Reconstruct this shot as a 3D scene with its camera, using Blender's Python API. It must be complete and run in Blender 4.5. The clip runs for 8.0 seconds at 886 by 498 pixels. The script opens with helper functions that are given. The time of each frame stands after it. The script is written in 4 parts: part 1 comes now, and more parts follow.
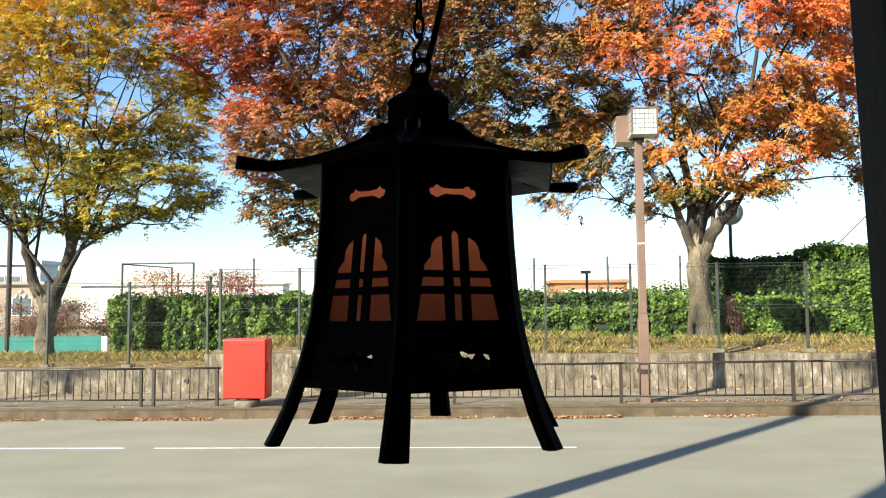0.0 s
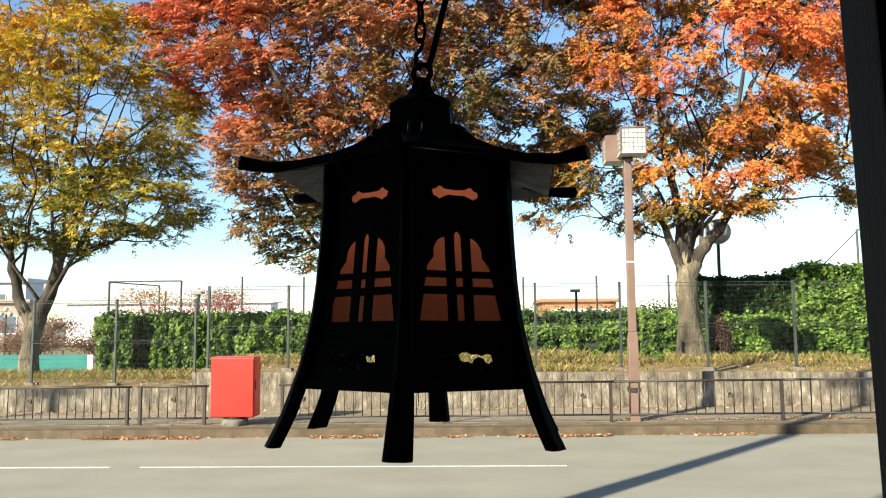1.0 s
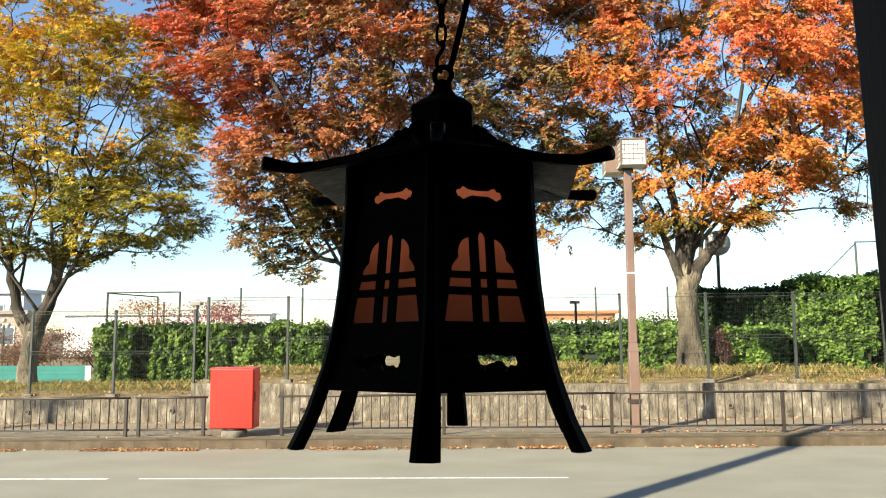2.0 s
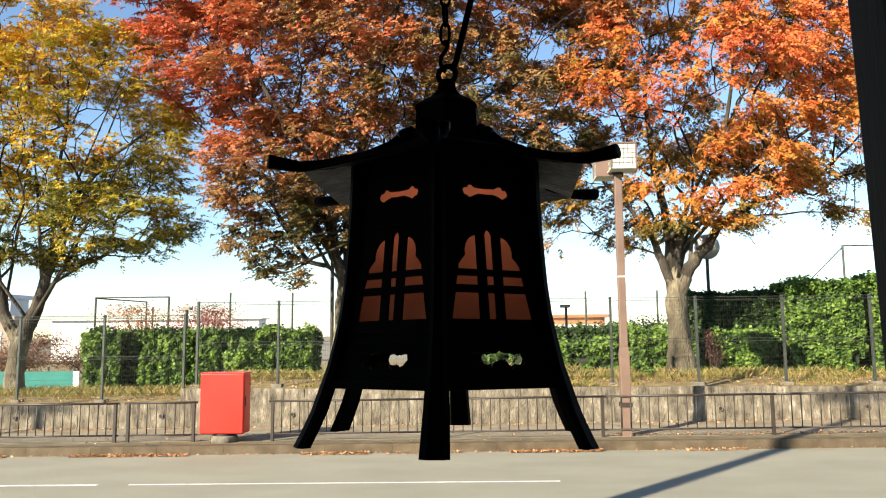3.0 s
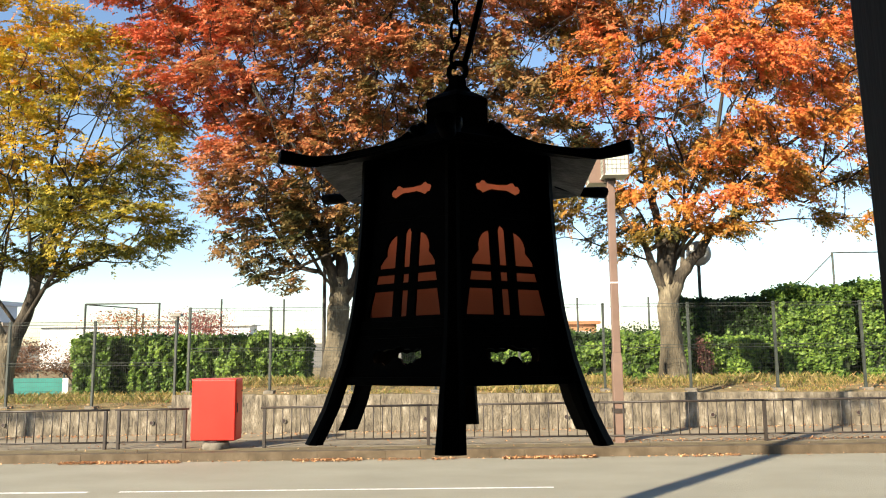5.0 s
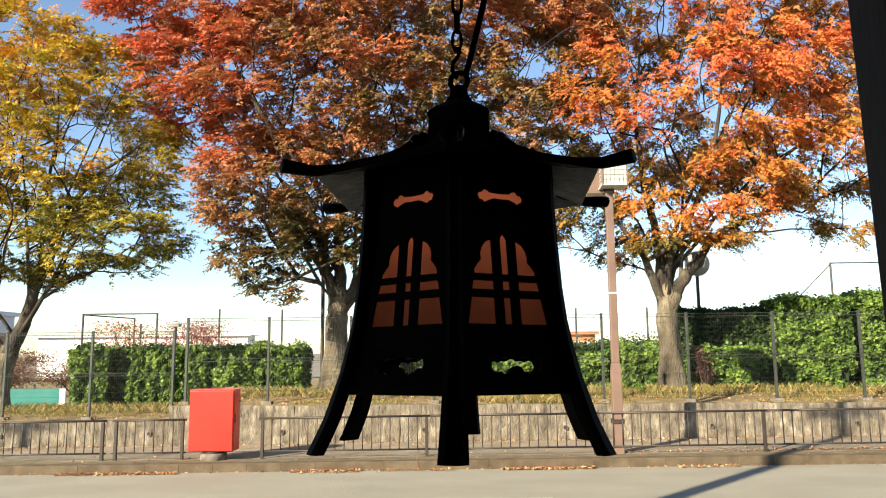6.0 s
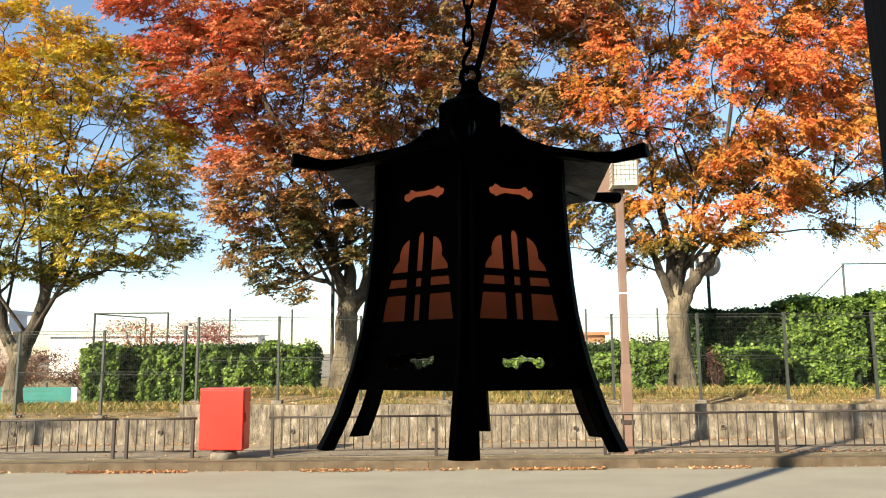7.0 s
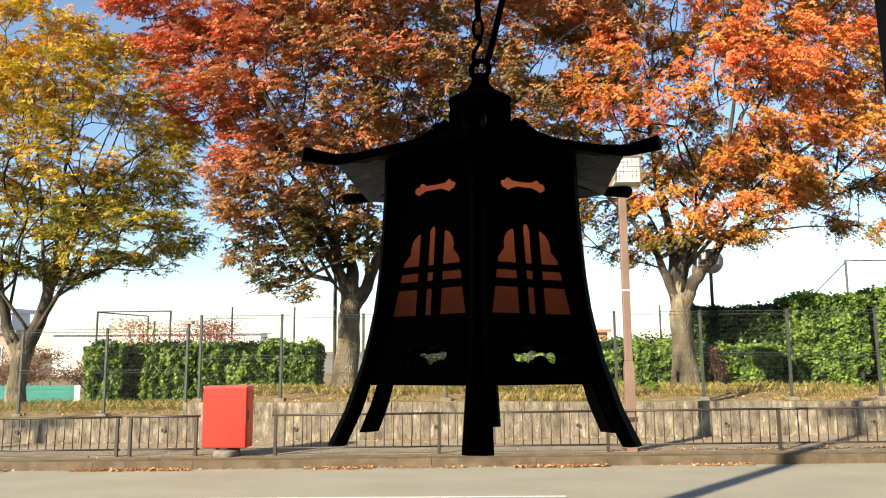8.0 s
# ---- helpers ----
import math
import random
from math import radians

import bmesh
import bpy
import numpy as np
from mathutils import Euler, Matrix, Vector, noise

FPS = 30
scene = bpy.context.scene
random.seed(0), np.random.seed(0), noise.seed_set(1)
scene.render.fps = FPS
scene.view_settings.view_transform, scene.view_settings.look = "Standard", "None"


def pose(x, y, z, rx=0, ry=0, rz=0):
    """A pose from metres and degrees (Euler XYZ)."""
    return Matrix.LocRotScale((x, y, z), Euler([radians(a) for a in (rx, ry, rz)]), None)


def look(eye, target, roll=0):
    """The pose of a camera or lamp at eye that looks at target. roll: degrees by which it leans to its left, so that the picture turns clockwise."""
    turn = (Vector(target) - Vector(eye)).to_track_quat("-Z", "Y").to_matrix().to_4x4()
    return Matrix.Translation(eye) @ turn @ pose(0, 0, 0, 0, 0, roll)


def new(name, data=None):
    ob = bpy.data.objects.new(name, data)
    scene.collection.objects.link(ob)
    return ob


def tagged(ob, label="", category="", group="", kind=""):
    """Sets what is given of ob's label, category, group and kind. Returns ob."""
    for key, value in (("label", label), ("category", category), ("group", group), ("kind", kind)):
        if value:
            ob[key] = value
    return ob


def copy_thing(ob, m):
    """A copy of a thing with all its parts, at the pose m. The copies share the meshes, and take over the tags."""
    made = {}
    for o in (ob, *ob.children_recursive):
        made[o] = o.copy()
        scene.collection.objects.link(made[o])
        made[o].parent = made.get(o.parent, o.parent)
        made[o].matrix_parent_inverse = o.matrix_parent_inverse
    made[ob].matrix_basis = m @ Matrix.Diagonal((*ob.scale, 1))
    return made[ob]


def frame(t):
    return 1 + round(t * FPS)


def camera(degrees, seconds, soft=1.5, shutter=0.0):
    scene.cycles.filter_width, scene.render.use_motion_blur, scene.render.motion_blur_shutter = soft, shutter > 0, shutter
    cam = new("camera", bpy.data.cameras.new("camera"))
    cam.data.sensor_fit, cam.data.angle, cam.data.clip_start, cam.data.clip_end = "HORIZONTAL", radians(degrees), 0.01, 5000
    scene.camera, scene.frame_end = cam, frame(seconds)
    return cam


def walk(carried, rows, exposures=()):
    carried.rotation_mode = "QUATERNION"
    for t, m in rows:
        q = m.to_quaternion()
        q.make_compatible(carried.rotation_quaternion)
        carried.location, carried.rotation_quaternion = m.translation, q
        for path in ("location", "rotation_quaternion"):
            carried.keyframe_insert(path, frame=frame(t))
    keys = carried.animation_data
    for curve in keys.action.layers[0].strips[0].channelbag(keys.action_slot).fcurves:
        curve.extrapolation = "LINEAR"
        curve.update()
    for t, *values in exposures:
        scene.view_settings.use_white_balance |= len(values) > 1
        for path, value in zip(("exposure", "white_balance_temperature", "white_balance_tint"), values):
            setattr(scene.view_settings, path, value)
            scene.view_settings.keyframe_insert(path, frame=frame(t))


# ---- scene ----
cam = camera(61.5, 8.0, soft=1.1)
EXPOSURE, SUN, SKY, BULB = 1.2, 5.4, 0.104, 80.0
PATH = [
    (0, (0.308, -0.756, 2.062), (0.136, 1.232, 2.197), -0.5),
    (0.5, (0.303, -0.752, 2.047), (0.144, 1.236, 2.2), -0.5),
    (1, (0.289, -0.758, 2.036), (0.147, 1.228, 2.222), -0.4),
    (1.5, (0.27, -0.755, 2.026), (0.126, 1.229, 2.231), -0.3),
    (3, (0.229, -0.758, 2.012), (0.119, 1.226, 2.241), -0.5),
    (3.5, (0.224, -0.752, 2.004), (0.124, 1.233, 2.228), -0.5),
    (4, (0.217, -0.753, 2.004), (0.126, 1.232, 2.233), -0.5),
    (4.5, (0.206, -0.753, 1.999), (0.117, 1.231, 2.237), -0.5),
    (6, (0.193, -0.751, 1.996), (0.111, 1.228, 2.27), -0.5),
    (6.5, (0.196, -0.752, 1.993), (0.099, 1.225, 2.282), -0.4),
    (7, (0.191, -0.745, 1.989), (0.083, 1.233, 2.264), -0.3),
    (7.5, (0.183, -0.741, 1.988), (0.071, 1.237, 2.261), -0.4),
    (8, (0.177, -0.738, 1.985), (0.064, 1.24, 2.254), -0.4),
]
walk(cam, [(t, look(eye, aim, roll)) for t, eye, aim, roll in PATH], exposures=[(0.0, EXPOSURE, 6450, 5), (1.5, EXPOSURE, 6600, 5.5), (4.0, EXPOSURE, 6900, 8.5), (8.0, EXPOSURE, 7150, 10)])

# ---- light ----
SUN_DIR = Vector((0.672, 0.75, -0.51)).normalized()  # the way the light travels
world = bpy.data.worlds.new("sky")
scene.world = world
world.use_nodes = True
wn = world.node_tree
sky = wn.nodes.new("ShaderNodeTexSky")
sky.sky_type = "NISHITA"
sky.sun_disc = False
sky.sun_elevation = math.asin(-SUN_DIR.z)
sky.sun_rotation = math.atan2(-SUN_DIR.x, -SUN_DIR.y)
sky.air_density, sky.dust_density, sky.ozone_density = 1.0, 0.1, 3.2
wn.links.new(sky.outputs[0], wn.nodes["Background"].inputs[0])
wn.nodes["Background"].inputs[1].default_value = SKY
sun_data = bpy.data.lights.new("sun", "SUN")
sun_data.energy, sun_data.angle, sun_data.color = SUN, radians(0.6), (1.0, 0.9, 0.72)
sun = new("sun", sun_data)
sun.matrix_world = look((-20, -22, 16), Vector((-20, -22, 16)) + SUN_DIR)

rng = np.random.default_rng(7)
GRADE = 0.0105  # the road climbs gently along x


# ---- materials ----
def mat(name, stops, rough=0.7, scale=6.0, bump=0.2, bump_scale=60.0, metal=0.0, island=0.0, stretch=(1, 1, 1), rand=0.0, detail=5.0, deep=0.01):
    """A surface whose colour wanders through the stops by two scales of noise."""
    m = bpy.data.materials.new(name)
    m.use_nodes = True
    nt = m.node_tree
    b = nt.nodes["Principled BSDF"]
    b.inputs["Roughness"].default_value, b.inputs["Metallic"].default_value = rough, metal
    co = nt.nodes.new("ShaderNodeNewGeometry")
    mp = nt.nodes.new("ShaderNodeMapping")
    mp.inputs["Scale"].default_value = stretch
    nt.links.new(co.outputs["Position"], mp.inputs[0])
    big = nt.nodes.new("ShaderNodeTexNoise")
    big.inputs["Scale"].default_value, big.inputs["Detail"].default_value = scale, detail
    fine = nt.nodes.new("ShaderNodeTexNoise")
    fine.inputs["Scale"].default_value, fine.inputs["Detail"].default_value = bump_scale, 3.0
    for n in (big, fine):
        nt.links.new(mp.outputs[0], n.inputs["Vector"])
    mix = nt.nodes.new("ShaderNodeMath")
    mix.operation = "MULTIPLY_ADD"
    mix.inputs[1].default_value = 0.35
    nt.links.new(fine.outputs[0], mix.inputs[0])
    scaled = nt.nodes.new("ShaderNodeMath")
    scaled.operation = "MULTIPLY_ADD"
    scaled.inputs[1].default_value, scaled.inputs[2].default_value = 1.3, -0.32
    nt.links.new(big.outputs[0], scaled.inputs[0])
    nt.links.new(scaled.outputs[0], mix.inputs[2])
    last = mix.outputs[0]
    if rand:
        info = nt.nodes.new("ShaderNodeObjectInfo")
        ra = nt.nodes.new("ShaderNodeMath")
        ra.operation = "MULTIPLY_ADD"
        ra.inputs[1].default_value = rand
        nt.links.new(info.outputs["Random"], ra.inputs[0])
        nt.links.new(last, ra.inputs[2])
        off = nt.nodes.new("ShaderNodeMath")
        off.operation = "SUBTRACT"
        off.inputs[1].default_value = rand / 2
        nt.links.new(ra.outputs[0], off.inputs[0])
        last = off.outputs[0]
    if island:
        ri = nt.nodes.new("ShaderNodeMath")
        ri.operation = "MULTIPLY_ADD"
        ri.inputs[1].default_value = island
        nt.links.new(co.outputs["Random Per Island"], ri.inputs[0])
        nt.links.new(last, ri.inputs[2])
        off = nt.nodes.new("ShaderNodeMath")
        off.operation = "SUBTRACT"
        off.inputs[1].default_value = island / 2
        nt.links.new(ri.outputs[0], off.inputs[0])
        last = off.outputs[0]
    ramp = nt.nodes.new("ShaderNodeValToRGB")
    el = ramp.color_ramp.elements
    while len(el) < len(stops):
        el.new(0.5)
    for i, c in enumerate(stops):
        el[i].position = 0.2 + 0.6 * i / max(1, len(stops) - 1)
        el[i].color = (*c, 1)
    nt.links.new(last, ramp.inputs[0])
    nt.links.new(ramp.outputs[0], b.inputs["Base Color"])
    if bump:
        bp = nt.nodes.new("ShaderNodeBump")
        bp.inputs["Strength"].default_value, bp.inputs["Distance"].default_value = bump, deep
        nt.links.new(fine.outputs[0], bp.inputs["Height"])
        nt.links.new(bp.outputs[0], b.inputs["Normal"])
    return m


def leaf_mat(name, stops, thin=0.27, spread=0.12):
    """Leaves: each takes its tone along the stops, and lets some light through."""
    m = bpy.data.materials.new(name)
    m.use_nodes = True
    nt = m.node_tree
    b = nt.nodes["Principled BSDF"]
    b.inputs["Roughness"].default_value = 0.55
    b.inputs["Specular IOR Level"].default_value = 0.35
    tone = nt.nodes.new("ShaderNodeAttribute")
    tone.attribute_name = "tone"
    geo = nt.nodes.new("ShaderNodeNewGeometry")
    add = nt.nodes.new("ShaderNodeMath")
    add.operation = "MULTIPLY_ADD"
    add.inputs[1].default_value = spread
    nt.links.new(geo.outputs["Random Per Island"], add.inputs[0])
    nt.links.new(tone.outputs["Fac"], add.inputs[2])
    off = nt.nodes.new("ShaderNodeMath")
    off.operation = "SUBTRACT"
    off.inputs[1].default_value = spread / 2
    nt.links.new(add.outputs[0], off.inputs[0])
    ramp = nt.nodes.new("ShaderNodeValToRGB")
    el = ramp.color_ramp.elements
    while len(el) < len(stops):
        el.new(0.5)
    for i, c in enumerate(stops):
        el[i].position = i / (len(stops) - 1)
        el[i].color = (*c, 1)
    nt.links.new(off.outputs[0], ramp.inputs[0])
    nt.links.new(ramp.outputs[0], b.inputs["Base Color"])
    tr = nt.nodes.new("ShaderNodeBsdfTranslucent")
    nt.links.new(ramp.outputs[0], tr.inputs[0])
    mx = nt.nodes.new("ShaderNodeMixShader")
    mx.inputs[0].default_value = thin
    nt.links.new(b.outputs[0], mx.inputs[1])
    nt.links.new(tr.outputs[0], mx.inputs[2])
    nt.links.new(mx.outputs[0], nt.nodes["Material Output"].inputs[0])
    return m


M_IRON = mat("blackened iron", [(0.0016, 0.0016, 0.0018), (0.0036, 0.0036, 0.004)], 0.65, 25, 0.08, 160, 0.0)
M_IRON.node_tree.nodes["Principled BSDF"].inputs["IOR"].default_value = 1.1
M_WORN = mat("worn dark iron", [(0.006, 0.006, 0.007), (0.014, 0.015, 0.016)], 0.32, 40, 0.1, 160)
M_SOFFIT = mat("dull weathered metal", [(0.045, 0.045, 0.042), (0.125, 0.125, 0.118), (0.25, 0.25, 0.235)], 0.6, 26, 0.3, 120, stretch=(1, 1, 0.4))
M_ASPHALT = mat("worn asphalt", [(0.232, 0.22, 0.172), (0.265, 0.252, 0.2), (0.297, 0.283, 0.226)], 0.9, 1.1, 0.6, 180, stretch=(0.55, 1, 1), detail=9.0)
M_LINE = mat("worn road paint", [(0.45, 0.44, 0.42), (0.75, 0.74, 0.72), (0.8, 0.8, 0.78)], 0.7, 9, 0.2, 120)
M_KERB = mat("kerb concrete", [(0.064, 0.045, 0.026), (0.098, 0.071, 0.043), (0.14, 0.105, 0.068)], 0.9, 4, 0.5, 90, rand=0.1)
M_PAVE = mat("pavement", [(0.165, 0.135, 0.093), (0.23, 0.194, 0.14), (0.295, 0.254, 0.19)], 0.9, 2.2, 0.4, 150)
M_STONE = mat("streaked wall stone", [(0.07, 0.058, 0.044), (0.145, 0.122, 0.09), (0.205, 0.172, 0.126), (0.36, 0.315, 0.25)], 0.9, 4.5, 1.0, 26, stretch=(1.4, 1, 0.75), rand=0.08, deep=0.03)
M_FOOT = mat("dirty concrete", [(0.1, 0.085, 0.065), (0.17, 0.15, 0.12), (0.24, 0.21, 0.17)], 0.9, 9, 0.5, 60)
M_SOIL = mat("bed soil with dry litter", [(0.13, 0.1, 0.045), (0.22, 0.165, 0.075), (0.34, 0.255, 0.12)], 0.95, 5, 0.8, 70)
M_VERGE = mat("mossy kerbside dirt", [(0.085, 0.062, 0.032), (0.14, 0.108, 0.058), (0.2, 0.165, 0.085)], 0.95, 6, 0.7, 60, stretch=(0.5, 1, 1))
M_GROUND = mat("distant ground", [(0.16, 0.14, 0.1), (0.25, 0.22, 0.17)], 0.95, 0.3, 0.3, 10)
M_RAIL = mat("brown rail paint", [(0.028, 0.021, 0.017), (0.046, 0.035, 0.029)], 0.5, 12, 0.1, 120)
M_POLE = mat("brown lamp post paint", [(0.155, 0.098, 0.075), (0.21, 0.135, 0.105)], 0.5, 3, 0.1, 100)
M_MESH = mat("grey green wire", [(0.032, 0.038, 0.032), (0.055, 0.063, 0.054)], 0.55, 6, 0.0, 60)
M_RED = mat("red enamel", [(0.61, 0.021, 0.012), (0.71, 0.03, 0.018)], 0.35, 1.5, 0.04, 30)
M_GRID = mat("grey lamp lattice", [(0.13, 0.13, 0.115), (0.18, 0.18, 0.16)], 0.6)
M_DARK = mat("dark slot", [(0.02, 0.01, 0.01), (0.04, 0.02, 0.02)], 0.6)
M_BARK = mat("zelkova bark", [(0.022, 0.018, 0.012), (0.085, 0.069, 0.046), (0.145, 0.12, 0.082), (0.32, 0.27, 0.185)], 0.95, 2.6, 1.0, 24, stretch=(1, 1, 0.35), deep=0.05)
# darker copy of the bark: crown shade painted into the limb colour
M_UPPER = mat("crown-shaded limb bark", [(0.014, 0.011, 0.008), (0.034, 0.027, 0.02), (0.075, 0.061, 0.045), (0.17, 0.14, 0.1)], 0.95, 2.6, 1.0, 22, stretch=(1, 1, 0.4), deep=0.04)
M_TWIG = mat("dark twig bark", [(0.016, 0.012, 0.01), (0.04, 0.03, 0.024)], 0.95, 4, 0.3, 40)
M_CORE = mat("painted hedge shade", [(0.012, 0.018, 0.008), (0.03, 0.045, 0.018)], 0.95, 6, 0.5, 30)
M_WOOD = mat("dark porch timber", [(0.004, 0.0035, 0.0035), (0.01, 0.009, 0.0085)], 0.7, 4, 0.2, 60, stretch=(1, 1, 0.15))
M_WOOD.node_tree.nodes["Principled BSDF"].inputs["Specular IOR Level"].default_value = 0.2
M_PLASTER = mat("dark boarded front", [(0.02, 0.017, 0.015), (0.035, 0.03, 0.026)], 0.9, 2, 0.2, 80)
M_CONC = mat("grey concrete", [(0.25, 0.24, 0.22), (0.38, 0.37, 0.34)], 0.9, 3, 0.4, 60)
M_WHITE = mat("pale painted wall", [(0.66, 0.66, 0.65), (0.78, 0.78, 0.77)], 0.7, 0.6, 0.05, 20)
M_BLUEWALL = mat("grey blue facade", [(0.4, 0.42, 0.47), (0.5, 0.52, 0.57)], 0.7, 0.5, 0.05, 20)
M_BROWNWALL = mat("brown facade", [(0.25, 0.2, 0.16), (0.35, 0.28, 0.23)], 0.8, 0.5, 0.05, 20)
M_ORANGEWALL = mat("orange brick facade", [(0.3, 0.14, 0.065), (0.38, 0.18, 0.09)], 0.8, 0.5, 0.1, 10)
M_GLASS = mat("dark window", [(0.07, 0.09, 0.12), (0.12, 0.15, 0.19)], 0.15, 1.0, 0.0)
M_TEAL = mat("teal sheet", [(0.0, 0.13, 0.115), (0.005, 0.18, 0.16)], 0.6, 2, 0.1, 20)
M_DISC = mat("mirror back", [(0.25, 0.26, 0.27), (0.4, 0.41, 0.42)], 0.45, 5, 0.1, 40)
M_DIFF = mat("frosted lamp pane", [(0.5, 0.5, 0.44), (0.58, 0.58, 0.52)], 0.4, 4, 0.0)
M_LEAF_LEFT = leaf_mat("yellow green leaves", [(0.055, 0.062, 0.018), (0.2, 0.185, 0.028), (0.42, 0.32, 0.032), (0.62, 0.39, 0.036), (0.62, 0.27, 0.04)])
M_LEAF_MID = leaf_mat("russet leaves", [(0.055, 0.06, 0.02), (0.215, 0.135, 0.043), (0.38, 0.175, 0.068), (0.5, 0.168, 0.07), (0.62, 0.145, 0.068)])
M_LEAF_RIGHT = leaf_mat("orange leaves", [(0.07, 0.075, 0.02), (0.28, 0.18, 0.035), (0.54, 0.24, 0.048), (0.64, 0.2, 0.055), (0.65, 0.155, 0.06)])
M_LEAF_HEDGE = leaf_mat("hedge leaves", [(0.016, 0.034, 0.01), (0.05, 0.105, 0.019), (0.128, 0.218, 0.034), (0.24, 0.345, 0.064)], 0.25, 0.7)
M_LEAF_RED = leaf_mat("crimson shrub leaves", [(0.14, 0.06, 0.05), (0.36, 0.1, 0.09), (0.46, 0.2, 0.15)])
M_LEAF_RUST = leaf_mat("rusty shrub leaves", [(0.1, 0.06, 0.035), (0.24, 0.12, 0.075), (0.34, 0.19, 0.12)])
M_LEAF_PLUM = leaf_mat("plum brown leaves", [(0.05, 0.028, 0.026), (0.13, 0.06, 0.055), (0.22, 0.11, 0.09)])
M_GRASS = leaf_mat("dry grass", [(0.13, 0.19, 0.035), (0.3, 0.26, 0.075), (0.42, 0.29, 0.11), (0.55, 0.42, 0.19)], 0.4, 0.5)
M_LITTER = leaf_mat("fallen leaves", [(0.26, 0.11, 0.055), (0.48, 0.24, 0.11), (0.62, 0.4, 0.22)], 0.1, 0.6)
M_PAPER = bpy.data.materials.new("amber paper")
M_PAPER.use_nodes = True
pn = M_PAPER.node_tree
ptr = pn.nodes.new("ShaderNodeBsdfTranslucent")
pno = pn.nodes.new("ShaderNodeTexNoise")
pno.inputs["Scale"].default_value, pno.inputs["Detail"].default_value = 40, 6
prm = pn.nodes.new("ShaderNodeValToRGB")
prm.color_ramp.elements[0].color, prm.color_ramp.elements[1].color = (0.28, 0.19, 0.17, 1), (0.35, 0.235, 0.21, 1)
pgeo = pn.nodes.new("ShaderNodeNewGeometry")
pn.links.new(pgeo.outputs["Position"], pno.inputs["Vector"])
pn.links.new(pno.outputs[0], prm.inputs[0])
pn.links.new(prm.outputs[0], ptr.inputs[0])
pmx = pn.nodes.new("ShaderNodeMixShader")
pmx.inputs[0].default_value = 0.8
pn.nodes["Principled BSDF"].inputs["Base Color"].default_value = (0.3, 0.14, 0.08, 1)
pn.links.new(pn.nodes["Principled BSDF"].outputs[0], pmx.inputs[1])
pn.links.new(ptr.outputs[0], pmx.inputs[2])
pn.links.new(pmx.outputs[0], pn.nodes["Material Output"].inputs[0])
M_BULB = bpy.data.materials.new("bulb glass")
M_BULB.use_nodes = True
M_BULB.node_tree.nodes["Principled BSDF"].inputs["Emission Color"].default_value = (1.0, 0.56, 0.32, 1)
M_BULB.node_tree.nodes["Principled BSDF"].inputs["Emission Strength"].default_value = BULB


# ---- builders ----
def thing(name, label, category, at=(0, 0, 0), group="", kind="", turn=0.0):
    ob = new(name)
    ob.matrix_basis = pose(*at, 0, 0, turn)
    return tagged(ob, label, category, group, kind)


def as_mesh(bm, name, material, smooth=False):
    me = bpy.data.meshes.new(name)
    bm.to_mesh(me)
    bm.free()
    if smooth:
        for p in me.polygons:
            p.use_smooth = True
    me.materials.append(material)
    return me


def part(name, bm, material, parent, label="", smooth=False):
    me = bm if isinstance(bm, bpy.types.Mesh) else as_mesh(bm, name, material, smooth)
    ob = new(name, me)
    ob.parent = parent
    return tagged(ob, label)


def solid(name, bm, material, label, category, kind="", group="", smooth=False):
    ob = new(name, as_mesh(bm, name, material, smooth))
    return tagged(ob, label, category, group, kind)


def box(bm, x0, x1, y0, y1, z0, z1, bevel=0.0, m=None):
    r = bmesh.ops.create_cube(bm, size=1.0)
    vs = r["verts"]
    bmesh.ops.transform(bm, matrix=Matrix.LocRotScale(((x0 + x1) / 2, (y0 + y1) / 2, (z0 + z1) / 2), None, (x1 - x0, y1 - y0, z1 - z0)), verts=vs)
    if bevel:
        es = list({e for v in vs for e in v.link_edges})
        vs = list({v for f in bmesh.ops.bevel(bm, geom=es, offset=bevel, segments=2, affect="EDGES", profile=0.6)["faces"] for v in f.verts} | {v for v in vs if v.is_valid})
    if m is not None:
        bmesh.ops.transform(bm, matrix=m, verts=[v for v in vs if v.is_valid])
    return bm


def boxes(*args, bevel=0.0):
    bm = bmesh.new()
    for a in args:
        box(bm, *a, bevel=bevel)
    return bm


def tube(bm, pts, radii, sides=8, cap=True, wobble=0.0, flat=1.0):
    """A round bar swept along the points; flat squashes its section sideways."""
    pts = [Vector(p) for p in pts]
    rings = []
    side = None
    for i, p in enumerate(pts):
        d = (pts[min(i + 1, len(pts) - 1)] - pts[max(i - 1, 0)]).normalized()
        if side is None:
            side = d.cross(Vector((0, 0, 1)) if abs(d.z) < 0.9 else Vector((1, 0, 0))).normalized()
        else:
            side = (side - d * side.dot(d)).normalized()
        up = d.cross(side)
        r = radii[i] if isinstance(radii, (list, tuple)) else radii
        ring = []
        for k in range(sides):
            a = 2 * math.pi * k / sides
            q = r
            if wobble:
                q *= 1 + wobble * noise.noise((p.x * 2 + math.cos(a) * 1.4, p.y * 2 + math.sin(a) * 1.4, p.z * 1.1))
            ring.append(bm.verts.new(p + side * math.cos(a) * q + up * math.sin(a) * q * flat))
        rings.append(ring)
    for a, b in zip(rings, rings[1:]):
        for k in range(sides):
            bm.faces.new((a[k], a[(k + 1) % sides], b[(k + 1) % sides], b[k]))
    if cap:
        bm.faces.new(rings[0][::-1])
        bm.faces.new(rings[-1])
    return bm


